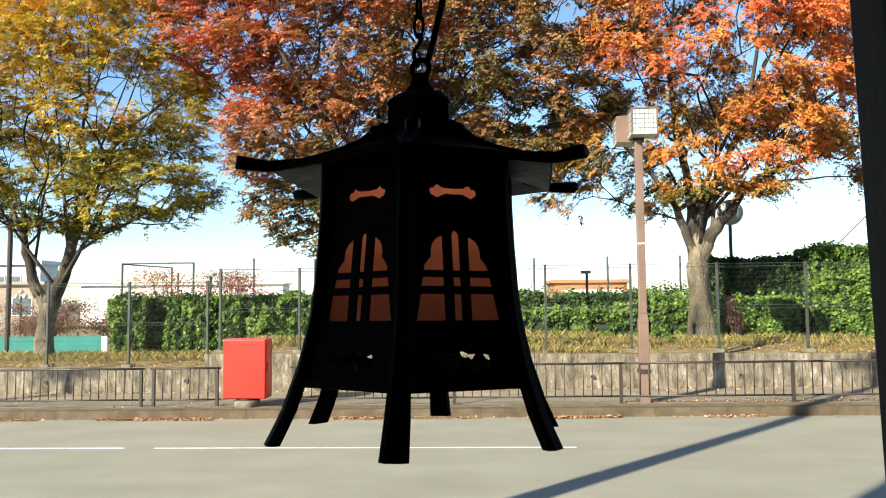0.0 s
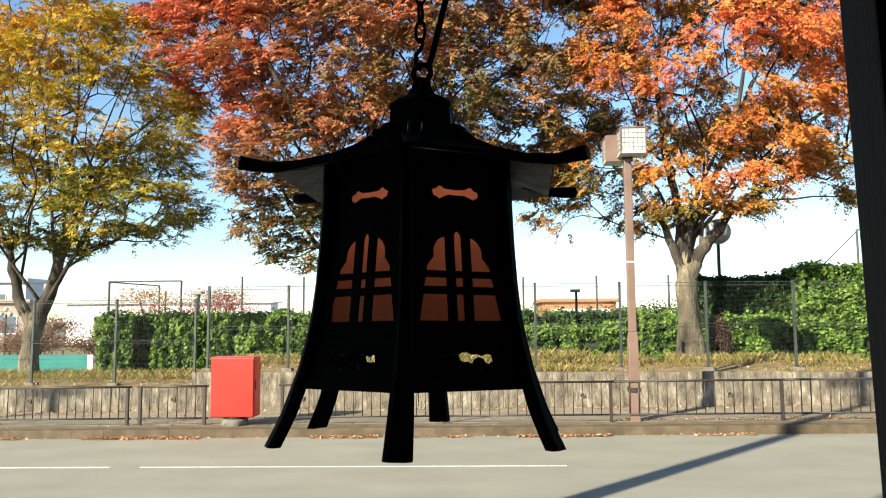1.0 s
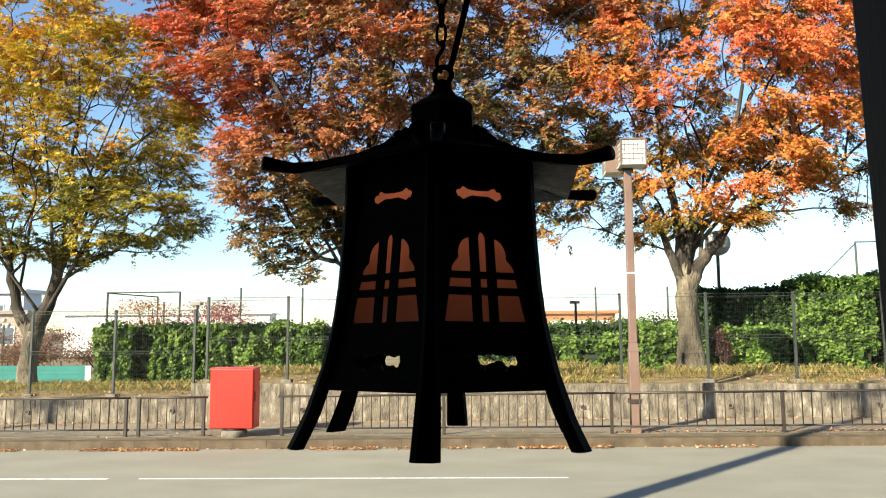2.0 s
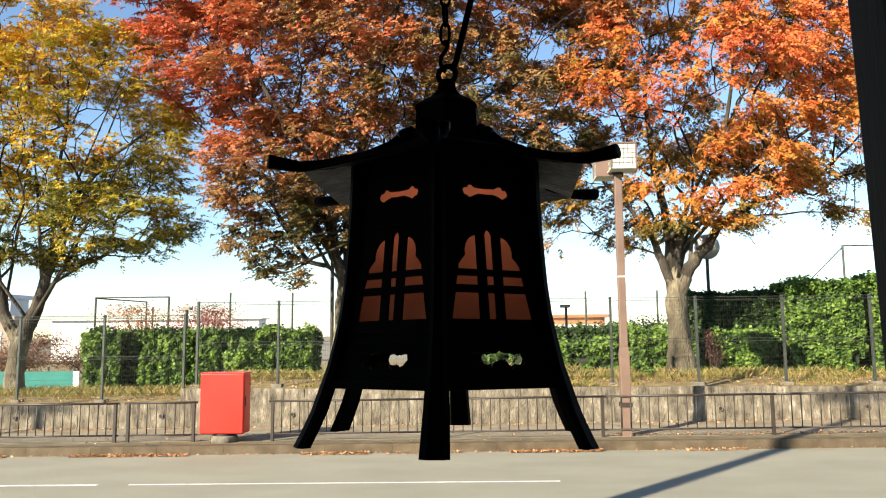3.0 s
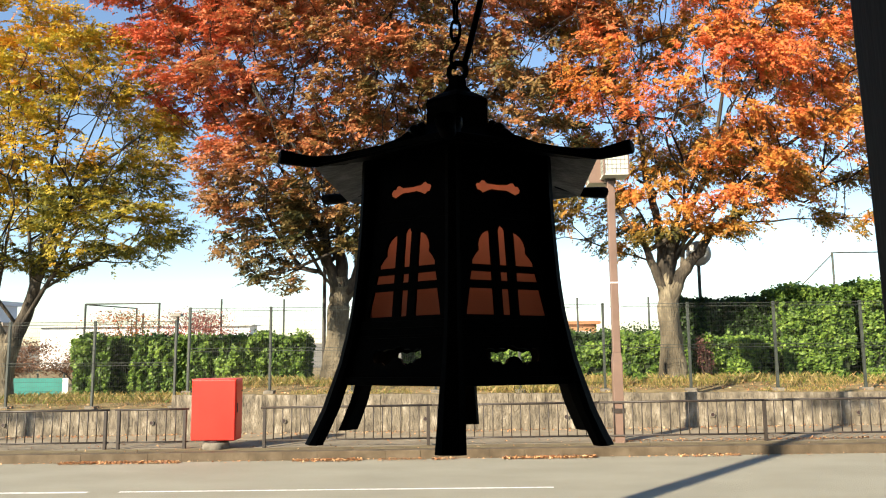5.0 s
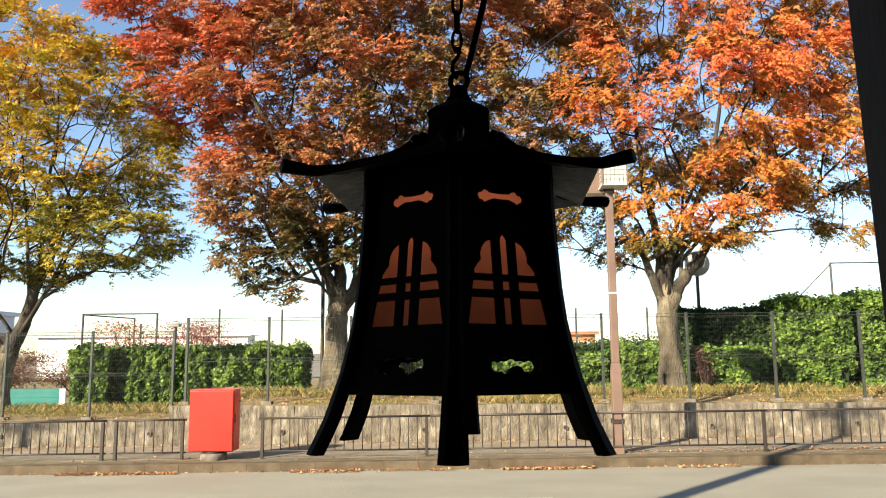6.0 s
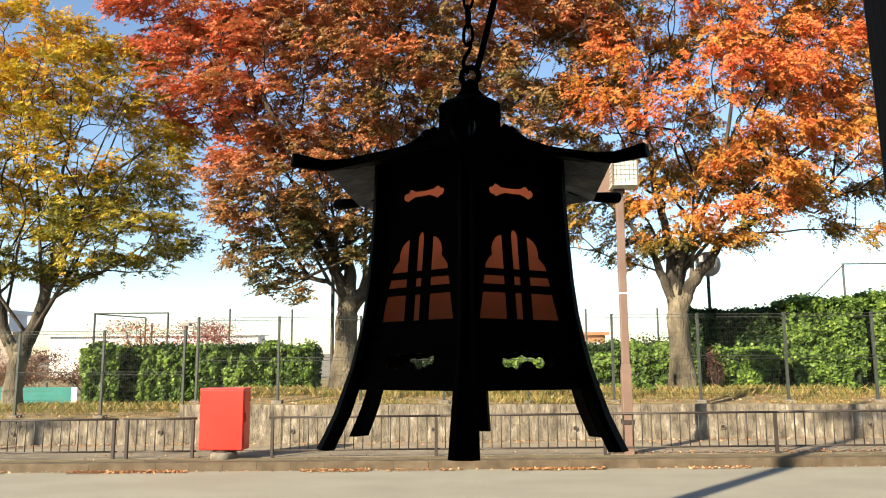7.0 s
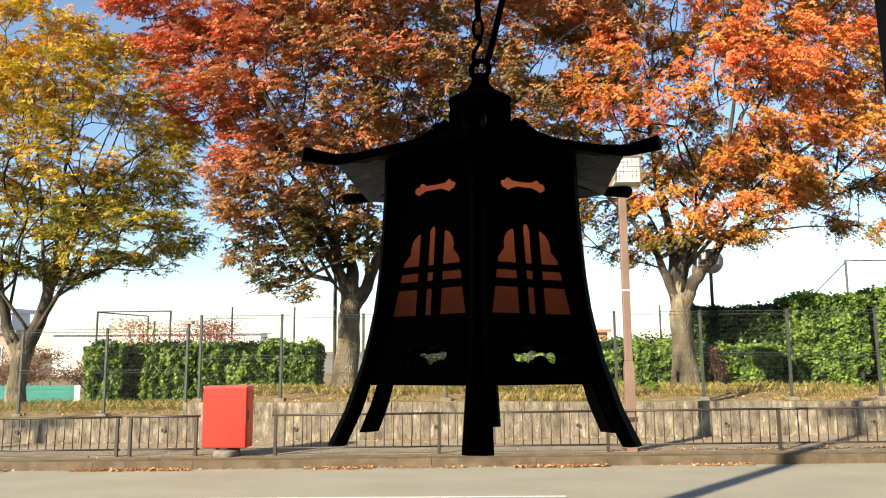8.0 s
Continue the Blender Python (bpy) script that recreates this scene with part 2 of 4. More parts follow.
def torus(bm, centre, major, minor, normal, steps=24, sides=8, stretch=1.0, long=Vector((0, 0, 1))):
    normal = Vector(normal).normalized()
    u = (Vector(long) - normal * normal.dot(Vector(long))).normalized()
    v = normal.cross(u)
    rings = []
    for i in range(steps):
        a = 2 * math.pi * i / steps
        out = u * math.cos(a) + v * math.sin(a)
        c = Vector(centre) + u * math.cos(a) * major * stretch + v * math.sin(a) * major
        rings.append([bm.verts.new(c + out * math.cos(b) * minor + normal * math.sin(b) * minor) for b in [2 * math.pi * k / sides for k in range(sides)]])
    for i in range(steps):
        a, b = rings[i], rings[(i + 1) % steps]
        for k in range(sides):
            bm.faces.new((a[k], b[k], b[(k + 1) % sides], a[(k + 1) % sides]))
    return bm


def quads(name, verts, tone, material):
    """One mesh of many loose four-cornered leaves: verts (n, 4, 3), tone (n,)."""
    n = len(verts)
    me = bpy.data.meshes.new(name)
    me.vertices.add(4 * n)
    me.vertices.foreach_set("co", np.ascontiguousarray(verts, dtype=np.float32).ravel())
    me.loops.add(4 * n)
    me.loops.foreach_set("vertex_index", np.arange(4 * n, dtype=np.int32))
    me.polygons.add(n)
    me.polygons.foreach_set("loop_start", np.arange(0, 4 * n, 4, dtype=np.int32))
    me.polygons.foreach_set("loop_total", np.full(n, 4, dtype=np.int32))
    at = me.attributes.new("tone", "FLOAT", "POINT")
    at.data.foreach_set("value", np.repeat(tone, 4).astype(np.float32))
    me.update(calc_edges=True)
    me.materials.append(material)
    return me


def leaves(centres, size, tilt=0.9, droop=0.0, aspect=0.5, facing=None, gen=rng):
    """Pointed, folded leaves at the centres; tilt: how far they lean from lying flat."""
    n = len(centres)
    up = gen.normal(0, tilt, (n, 3)) + np.array((0, 0, 1.0))
    if facing is not None:
        up += facing
    up /= np.linalg.norm(up, axis=1)[:, None]
    d = gen.normal(0, 1, (n, 3)) + np.array((0, 0, -droop))
    d -= up * (d * up).sum(1)[:, None]
    d /= np.linalg.norm(d, axis=1)[:, None]
    s = np.cross(up, d)
    L = size * gen.uniform(0.65, 1.3, (n, 1))
    c = centres
    fold = up * L * 0.12
    return np.stack([c - d * L * 0.5, c + s * L * aspect * 0.5 + fold, c + d * L * 0.5, c - s * L * aspect * 0.5 + fold], 1)


# ---- the large structure ----
def lift(x):
    return GRADE * min(max(x, -40.0), 40.0)


def strip(bm, x0, x1, steps, y0, y1, z0, z1=None, tilt=True):
    z1 = z0 if z1 is None else z1
    cols = []
    for i in range(steps + 1):
        x = x0 + (x1 - x0) * i / steps
        g = lift(x) if tilt else 0
        cols.append((bm.verts.new((x, y0, z0 + g)), bm.verts.new((x, y1, z1 + g))))
    for a, b in zip(cols, cols[1:]):
        bm.faces.new((a[0], b[0], b[1], a[1]))
    return bm


bm = bmesh.new()
strip(bm, -1500, 1500, 60, -1500, 3000, -0.12)
ground = solid("ground", bm, M_GROUND, "bare earth reaching to the horizon", "ground", "structure")
bm = bmesh.new()
strip(bm, -40, 40, 40, -0.2, 12.42, 0.0)
strip(bm, -40, 40, 40, -0.2, -0.2001, 0.0, -0.2)
road = solid("road", bm, M_ASPHALT, "sunlit worn grey asphalt road", "road", "structure")
bm = bmesh.new()
for a, b, half in ((-14.0, -5.27, 0.05), (-4.82, 1.22, 0.036)):
    strip(bm, a, b, 8, 9.77 - half, 9.77 + half, 0.004)
road_line = solid("road_line", bm, M_LINE, "worn white painted line on the road", "road marking", "structure")
bm = bmesh.new()
strip(bm, -40, 40, 40, 12.6, 15.25, 0.146)
pavement = solid("pavement", bm, M_PAVE, "pale sandy pavement strewn with leaves", "pavement", "structure")
bm = bmesh.new()
row_a, row_b = [], []
for i in range(141):
    x = -16 + 0.2 * i
    row_a.append(bm.verts.new((x, 12.602, 0.151 + lift(x))))
    row_b.append(bm.verts.new((x, 12.98 + 0.14 * noise.noise((x * 0.9, 0, 5)), 0.151 + lift(x))))
for i in range(140):
    bm.faces.new((row_a[i], row_a[i + 1], row_b[i + 1], row_b[i]))
verge = solid("verge", bm, M_VERGE, "brown mossy dirt strip behind the kerb", "verge", "structure")
kerb = thing("kerb", "weathered concrete kerb along the road", "kerb", kind="structure")

STEP_X = -6.35  # the retaining wall steps down here
bm = bmesh.new()
for x0, x1, za, zb in ((-40, STEP_X, 0.57, 0.62), (STEP_X, 40, 0.88, 1.0)):
    n = 60
    rows = [[bm.verts.new((x0 + (x1 - x0) * i / n, y, z + 0.03 * noise.noise((x0 + (x1 - x0) * i / n * 1.3, y * 2, 0)))) for i in range(n + 1)]
            for y, z in ((15.42, za), (16.0, za + 0.03), (16.8, (za + zb) / 2 + 0.04), (17.5, zb), (20.5, zb - 0.15), (24, 0.3), (60, 0.0))]
    for a, b in zip(rows, rows[1:]):
        for i in range(n):
            bm.faces.new((a[i], a[i + 1], b[i + 1], b[i]))
bed = solid("planting_bed", bm, M_SOIL, "raised earth bed with dry grass and litter", "planting bed", "structure")

retaining_wall = thing("retaining_wall", "low retaining wall of streaked grey stone slabs", "retaining wall", kind="structure")
part("backing", boxes((-30, STEP_X, 15.30, 15.5, -0.3, 0.56), (STEP_X, 30, 15.30, 15.5, -0.2, 0.86)), M_STONE, retaining_wall)

# the porch where the lantern hangs, and the house behind it
porch = thing("porch_pillar", "dark square timber porch pillar", "pillar", (1.131, 0.825, 0), kind="structure")
porch.matrix_basis = pose(1.131, 0.825, 2.75) @ pose(0, 0, 0, 0, -1.5, 0) @ pose(0, 0, -2.75)
part("shaft", boxes((-0.075, 0.075, -0.075, 0.075, 0.45, 2.9), bevel=0.008), M_WOOD, porch)
part("footing", boxes((-0.12, 0.12, -0.12, 0.12, -0.1, 0.45), bevel=0.02), M_CONC, porch)
floor = solid("porch_floor", boxes((-4.5, 6, -2.0, 1.25, -0.2, 0.448)), M_PLASTER, "dark boarded porch floor", "floor", "structure")
ceiling = solid("porch_ceiling", boxes((-4.5, 6, -2.0, 0.95, 2.94, 3.04)), M_WOOD, "dark timber porch ceiling", "ceiling", "structure")
beam = solid("porch_beam", boxes((-4.5, 6, 0.33, 0.48, 2.76, 2.94), bevel=0.006), M_WOOD, "dark timber porch beam", "beam", "structure")
house_wall = solid("house_wall", boxes((-4.5, 9, -2.25, -2.0, -0.2, 7.7)), M_PLASTER, "plain dark boarded house front behind the porch", "wall", "structure")
pole2 = thing("utility_pole", "tall grey concrete utility pole", "utility pole", (-4.12, 2.0, 0))
part("shaft", tube(bmesh.new(), [(0, 0, -0.2 + i * 1.05) for i in range(11)], [0.21 - 0.0115 * i for i in range(11)], 14), M_CONC, pole2, smooth=True)
part("crossarm", boxes((-0.7, 0.7, -0.05, 0.05, 9.6, 9.7)), M_CONC, pole2)
copy_thing(pole2, pose(-21.3, 2.0, -0.2))


# ---- lantern ----
HEX = [math.radians(-92.0 + 60 * i) for i in range(6)]
LX, LY = 0.173, 0.404


def hexring(bm, r, z, up=0.0):
    return [bm.verts.new((r * math.cos(a), r * math.sin(a), z + up)) for a in HEX]


def loft(bm, rings, close=True):
    for a, b in zip(rings, rings[1:]):
        n = len(a)
        for k in range(n):
            bm.faces.new((a[k], a[(k + 1) % n], b[(k + 1) % n], b[k]))
    if close:
        bm.faces.new(rings[0][::-1])
        bm.faces.new(rings[-1])
    return bm


def plate(name, outline, holes, thick):
    """A flat plate with holes cut through it, in its own x and y, as a mesh."""
    cu = bpy.data.curves.new(name, "CURVE")
    cu.dimensions, cu.fill_mode, cu.extrude, cu.bevel_depth = "2D", "BOTH", thick / 2, 0.0
    for loop in (outline, *holes):
        sp = cu.splines.new("POLY")
        sp.points.add(len(loop) - 1)
        for p, (u, v) in zip(sp.points, loop):
            p.co = (u, v, 0, 1)
        sp.use_cyclic_u = True
    tmp = bpy.data.objects.new(name, cu)
    me = bpy.data.meshes.new_from_object(tmp)
    bpy.data.objects.remove(tmp)
    return me


def mirrored(half):
    return half + [(-u, v) for u, v in half[::-1] if abs(u) > 1e-6]


def lantern():
    root = thing("hanging_lantern", "blackened iron hexagonal hanging lantern with amber paper windows", "lantern", (LX, LY, 0))
    # posts that run down into splayed legs
    prof = [(2.2705, 0.150), (2.204, 0.152), (2.15, 0.155), (2.086, 0.160), (2.04, 0.166), (2.007, 0.173), (1.967, 0.183), (1.936, 0.194), (1.905, 0.205), (1.88, 0.217), (1.857, 0.229)]
    wid = [0.010, 0.010, 0.010, 0.0105, 0.011, 0.012, 0.0135, 0.016, 0.0175, 0.0185, 0.0195]
    for a in HEX:
        bm = bmesh.new()
        c, s = math.cos(a), math.sin(a)
        rings = []
        for (z, r), w in zip(prof, wid):
            t = 0.009
            pts = [(r - t, -w * 0.8), (r + t * 0.35, -w), (r + t, -w * 0.55), (r + t, w * 0.55), (r + t * 0.35, w), (r - t, w * 0.8)]
            rings.append([bm.verts.new((u * c - v * s, u * s + v * c, z)) for u, v in pts])
        loft(bm, rings[::-1])
        part("leg", bm, M_IRON, root)
    # side panels: fretwork strip, window, and openwork base
    bow = [(-0.0375, 0.0), (-0.034, 0.005), (-0.030, 0.0045), (-0.0265, 0.0095), (-0.021, 0.009), (-0.016, 0.0055), (0, 0.0045)]
    bow_low = [(0, -0.0045), (-0.012, -0.004), (-0.020, -0.007), (-0.027, -0.0105), (-0.031, -0.007), (-0.035, -0.0065)]
    bow_hole = bow + [(-u, v) for u, v in bow[-2::-1]] + [(-u, v) for u, v in bow_low[:0:-1]] + bow_low
    bone = [(-0.038, 0.0), (-0.036, 0.007), (-0.030, 0.0085), (-0.024, 0.006), (-0.017, 0.0085), (-0.009, 0.008), (-0.004, 0.0105), (0, 0.012)]
    bone_low = [(0, -0.001), (-0.007, -0.003), (-0.011, -0.009), (-0.017, -0.0115), (-0.022, -0.0075), (-0.028, -0.009), (-0.035, -0.007)]
    base_hole = bone + [(-u, v) for u, v in bone[-2::-1]] + [(-u, v) for u, v in bone_low[:0:-1]] + bone_low
    Z1, Z2 = 2.175, 2.024

    def rect(u0, u1, v0, v1, k=0.0):
        return [(u0 - k * v0, v0), (u1 - k * v0, v0), (u1 - k * v1, v1), (u0 - k * v1, v1)]

    w0 = 2.1005 - Z2
    lobe = [(-0.0500, w0), (-0.0495, w0 + 0.006), (-0.0445, w0 + 0.013), (-0.0385, w0 + 0.0195), (-0.0388, w0 + 0.028), (-0.0365, w0 + 0.036), (-0.0320, w0 + 0.043), (-0.0255, w0 + 0.0475), (-0.019, w0 + 0.0495), (-0.019, w0)]
    holes_mid = [lobe, [(-u, v) for u, v in lobe],
                 [(-0.0062, w0), (-0.0062, w0 + 0.050), (-0.004, w0 + 0.055), (0, w0 + 0.0585), (0.004, w0 + 0.055), (0.0062, w0 + 0.050), (0.0062, w0)]]
    for v0, v1, ua, ub in ((2.031 - Z2, 2.068 - Z2, 0.0635, 0.0560), (2.0785 - Z2, 2.0914 - Z2, 0.0548, 0.0518)):
        left = [(-ua, v0), (-0.0192, v0), (-0.0192, v1), (-ub, v1)]
        holes_mid += [left, [(-u, v) for u, v in left], rect(-0.0062, 0.0062, v0, v1)]
    specs = (("fretwork_panel", Z1, 2.270, 0.1475, 0.1410, [[(u, v + 0.0395) for u, v in bow_hole]]),
             ("window_frame", Z2, Z1, 0.166, 0.1475, holes_mid),
             ("openwork_panel", 1.938, Z2, 0.192, 0.166, [[(u * 1.1, v * 1.15 + 0.038) for u, v in base_hole]]))
    for k in range(6):
        mid = HEX[k] + math.radians(30)
        out, side = Vector((math.cos(mid), math.sin(mid), 0)), Vector((-math.sin(mid), math.cos(mid), 0))
        for name, za, zb, ra, rb, holes in specs:
            a, b = out * ra * 0.866 + Vector((0, 0, za)), out * rb * 0.866 + Vector((0, 0, zb))
            up = (b - a)
            h = up.length
            s = h / (zb - za)
            up.normalize()
            me = plate(name, [(-ra / 2, 0), (ra / 2, 0), (rb / 2, h), (-rb / 2, h)], [[(u, v * s) for u, v in hole] for hole in holes], 0.005)
            me.materials.append(M_IRON)
            ob = part(name, me, M_IRON, root)
            ob.matrix_basis = Matrix.Translation(a) @ Matrix((side, up, side.cross(up))).transposed().to_4x4()
        # amber paper behind the openings
        bm = bmesh.new()
        q = [out * (r * 0.866 - 0.008) + side * (sg * r * 0.49) + Vector((0, 0, z)) for z, r, sg in ((2.020, 0.157, -1), (2.020, 0.157, 1), (2.24, 0.136, 1), (2.24, 0.136, -1))]
        q += [p - out * 0.0012 for p in q]
        vs = [bm.verts.new(p) for p in q]
        for f in ((0, 1, 2, 3), (7, 6, 5, 4), (0, 4, 5, 1), (1, 5, 6, 2), (2, 6, 7, 3), (3, 7, 4, 0)):
            bm.faces.new([vs[i] for i in f])
        part("paper_pane", bm, M_PAPER, root, "amber translucent paper pane")
        # rails across the face
        for z, r, w, t in ((2.020, 0.1665, 0.010, 0.008), (1.9425, 0.191, 0.011, 0.009), (2.172, 0.148, 0.007, 0.007), (2.003, 0.172, 0.004, 0.006)):
            bm = bmesh.new()
            box(bm, -r * 0.5 + 0.004, r * 0.5 - 0.004, -t / 2, t / 2, -w / 2, w / 2, 0.0015)
            ob = part("rail", bm, M_IRON, root)
            p = out * (r * 0.866 + 0.002) + Vector((0, 0, z))
            ob.matrix_basis = Matrix.Translation(p) @ Matrix((side, -out, Vector((0, 0, 1)))).transposed().to_4x4()
    # roof: concave shell, soffit, hips, crown
    bm = bmesh.new()
    prof_roof = [(0.02, 2.29), (0.137, 2.2775), (0.232, 2.2545), (0.236, 2.2535), (0.239, 2.260), (0.19, 2.270), (0.137, 2.2872), (0.098, 2.305), (0.073, 2.326), (0.057, 2.338), (0.02, 2.34)]
    loft(bm, [hexring(bm, r, z) for r, z in prof_roof])
    part("roof", bm, M_IRON, root)
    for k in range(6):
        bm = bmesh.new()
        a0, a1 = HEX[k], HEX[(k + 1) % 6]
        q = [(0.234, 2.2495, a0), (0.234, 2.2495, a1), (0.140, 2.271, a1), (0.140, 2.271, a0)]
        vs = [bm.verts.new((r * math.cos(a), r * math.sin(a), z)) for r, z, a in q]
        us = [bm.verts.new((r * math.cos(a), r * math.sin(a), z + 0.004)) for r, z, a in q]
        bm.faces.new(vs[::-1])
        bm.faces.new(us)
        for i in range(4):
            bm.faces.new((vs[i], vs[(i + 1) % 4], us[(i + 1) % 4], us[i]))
        if k in (0, 5):  # the two plates towards the house are black, the other four grey
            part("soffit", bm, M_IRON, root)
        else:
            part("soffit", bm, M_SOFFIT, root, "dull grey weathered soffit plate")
    for a in HEX:
        c, s = math.cos(a), math.sin(a)
        bm = bmesh.new()
        pts = [(0.285, 2.260), (0.265, 2.2585), (0.24, 2.257), (0.19, 2.266), (0.14, 2.2835), (0.10, 2.3035), (0.077, 2.323), (0.062, 2.336)]
        tube(bm, [(r * c, r * s, z) for r, z in pts], [0.0135, 0.0125, 0.011, 0.010, 0.010, 0.010, 0.010, 0.008], 10, flat=0.75)
        part("hip_rib", bm, M_IRON, root, smooth=True)
        bm = bmesh.new()
        n = Vector((-s, c, 0))
        tube(bm, [Vector((0.078 * c, 0.078 * s, 2.322)) + n * v for v in (-0.011, -0.009, 0.009, 0.011)], [0.008, 0.0105, 0.0105, 0.008], 12)
        part("hip_scroll", bm, M_WORN, root, "iron scroll worn to a dull shine", smooth=True)
    bm = bmesh.new()
    loft(bm, [hexring(bm, r, z) for r, z in ((0.060, 2.322), (0.060, 2.334), (0.056, 2.338), (0.0545, 2.366), (0.057, 2.371), (0.054, 2.378), (0.042, 2.387), (0.026, 2.396), (0.017, 2.408), (0.0145, 2.424))])
    part("crown", bm, M_IRON, root)
    part("ring", torus(bmesh.new(), (0, 0, 2.435), 0.0145, 0.0048, (0.25, 1, 0)), M_IRON, root, smooth=True)
    bulb = bmesh.new()
    bmesh.ops.create_uvsphere(bulb, u_segments=14, v_segments=10, radius=0.017)
    bmesh.ops.translate(bulb, vec=(0, 0, 2.212), verts=bulb.verts)
    part("bulb", bulb, M_BULB, root, "small warm lit bulb", smooth=True)
    part("bulb_holder", tube(bmesh.new(), [(0, 0, 2.225), (0, 0, 2.285)], 0.009, 10), M_IRON, root)
    return root


the_lantern = lantern()
HANG = pose(LX, LY, 2.058) @ pose(0, 0, 0, -1.6, 0, 0) @ pose(0, 0, -2.06)  # it hangs a little out of plumb
the_lantern.matrix_basis = HANG
chain = thing("hanging_chain", "dark iron chain and hook holding the lantern", "chain", (LX + 0.002, LY + 0.0105, 0.006))
z = 2.452
part("hook", tube(bmesh.new(), [(-0.004, 0, 2.432), (-0.010, 0, 2.437), (-0.0125, 0, 2.447), (-0.011, 0, 2.458), (-0.004, 0, 2.468), (0.0, 0, 2.477), (-0.002, 0, 2.484), (-0.007, 0, 2.483)], 0.0034, 8), M_IRON, chain, smooth=True)
for i in range(9):
    zc = 2.497 + i * 0.0315
    part("chain_link", torus(bmesh.new(), (-0.0045 + 0.0005 * i, 0, zc), 0.0078, 0.0028, (0.3, 1, 0) if i % 2 == 0 else (1, -0.3, 0), 20, 6, 2.35), M_IRON, chain, smooth=True)
part("hanger_rod", tube(bmesh.new(), [(0.004, -0.004, 2.436), (0.010, -0.003, 2.440), (0.0145, 0, 2.455), (0.022, 0, 2.485), (0.033, 0, 2.53), (0.05, 0, 2.6), (0.09, 0, 2.765)], 0.0052, 8), M_IRON, chain, smooth=True)


# ---- street things ----
def guard_fence(x0, x1, first=True, last=True):
    g = lift((x0 + x1) / 2) + 0.146
    f = thing("guard_fence", "dark brown steel pedestrian guard fence on the kerb", "fence", (0, 13.0, g), group="guard fence panels")

    def bar(name, z, h, d):
        bm = bmesh.new()
        xa, xb = x0 - 0.07 * first, x1 + 0.07 * last
        tube(bm, [(xa, 0, z + lift(xa) - g + 0.146), (xb, 0, z + lift(xb) - g + 0.146)], h, 8)
        part(name, bm, M_RAIL, f, smooth=True)
    bar("top_rail", 0.715, 0.02, 0)
    bar("bottom_rail", 0.13, 0.016, 0)
    ends = ([x0] if first else []) + ([x1] if last else [])
    for x in ends:
        dz = lift(x) - g + 0.146
        part("post", boxes((x - 0.028, x + 0.028, -0.028, 0.028, dz - 0.05, dz + 0.70), bevel=0.005), M_RAIL, f)
    n = max(3, round((x1 - x0) / 0.166))
    me = as_mesh(tube(bmesh.new(), [(0, 0, 0.13), (0, 0, 0.71)], 0.0095, 6), "baluster", M_RAIL, True)
    for i in range(1, n):
        x = x0 + (x1 - x0) * i / n
        ob = part("baluster", me, M_RAIL, f)
        ob.location = (x, 0, lift(x) - g + 0.146)
    return f


for a, b, fl, ll in ((-12.75, -9.70, True, False), (-9.70, -6.67, True, True), (-6.42, -5.18, True, True), (-3.70, -0.70, True, True),
                     (-0.70, 2.31, False, True), (2.31, 5.30, False, True), (5.30, 8.30, False, True), (8.30, 11.3, False, True)):
    guard_fence(a, b, fl, ll)


def red_box():
    zb = lift(-4.57) + 0.146
    b = thing("red_box", "bright red steel cabinet box on a round concrete base", "cabinet", (-4.57, 12.95, zb))
    part("base", tube(bmesh.new(), [(0, 0, -0.05), (0, 0, 0.10), (0, 0, 0.125)], [0.245, 0.235, 0.225], 24), M_FOOT, b, "grey concrete footing", True)
    # added neck; its dark colour paints the shade of the gap under the box
    part("neck", tube(bmesh.new(), [(0, 0, 0.12), (0, 0, 0.17)], 0.19, 20), M_DARK, b, "neck painted dark as the shaded gap")
    body = part("body", boxes((-0.405, 0.405, -0.2, 0.2, 0.165, 1.245), bevel=0.022), M_RED, b)
    part("front_cover", boxes((-0.395, 0.395, -0.214, -0.198, 0.18, 1.235), bevel=0.006), M_RED, b)
    part("top_rim", boxes((-0.41, 0.41, -0.205, 0.205, 1.245, 1.262), bevel=0.006), M_RED, b)
    part("side_door", boxes((0.403, 0.413, -0.165, 0.165, 0.24, 1.19), bevel=0.004), M_RED, b)
    part("latch", boxes((0.413, 0.425, -0.15, -0.115, 0.66, 0.83), bevel=0.004), M_DARK, b, "dark latch")
    part("hinge", boxes((0.411, 0.420, 0.1, 0.16, 1.02, 1.05), bevel=0.003), M_DARK, b)
    return b


red_box()


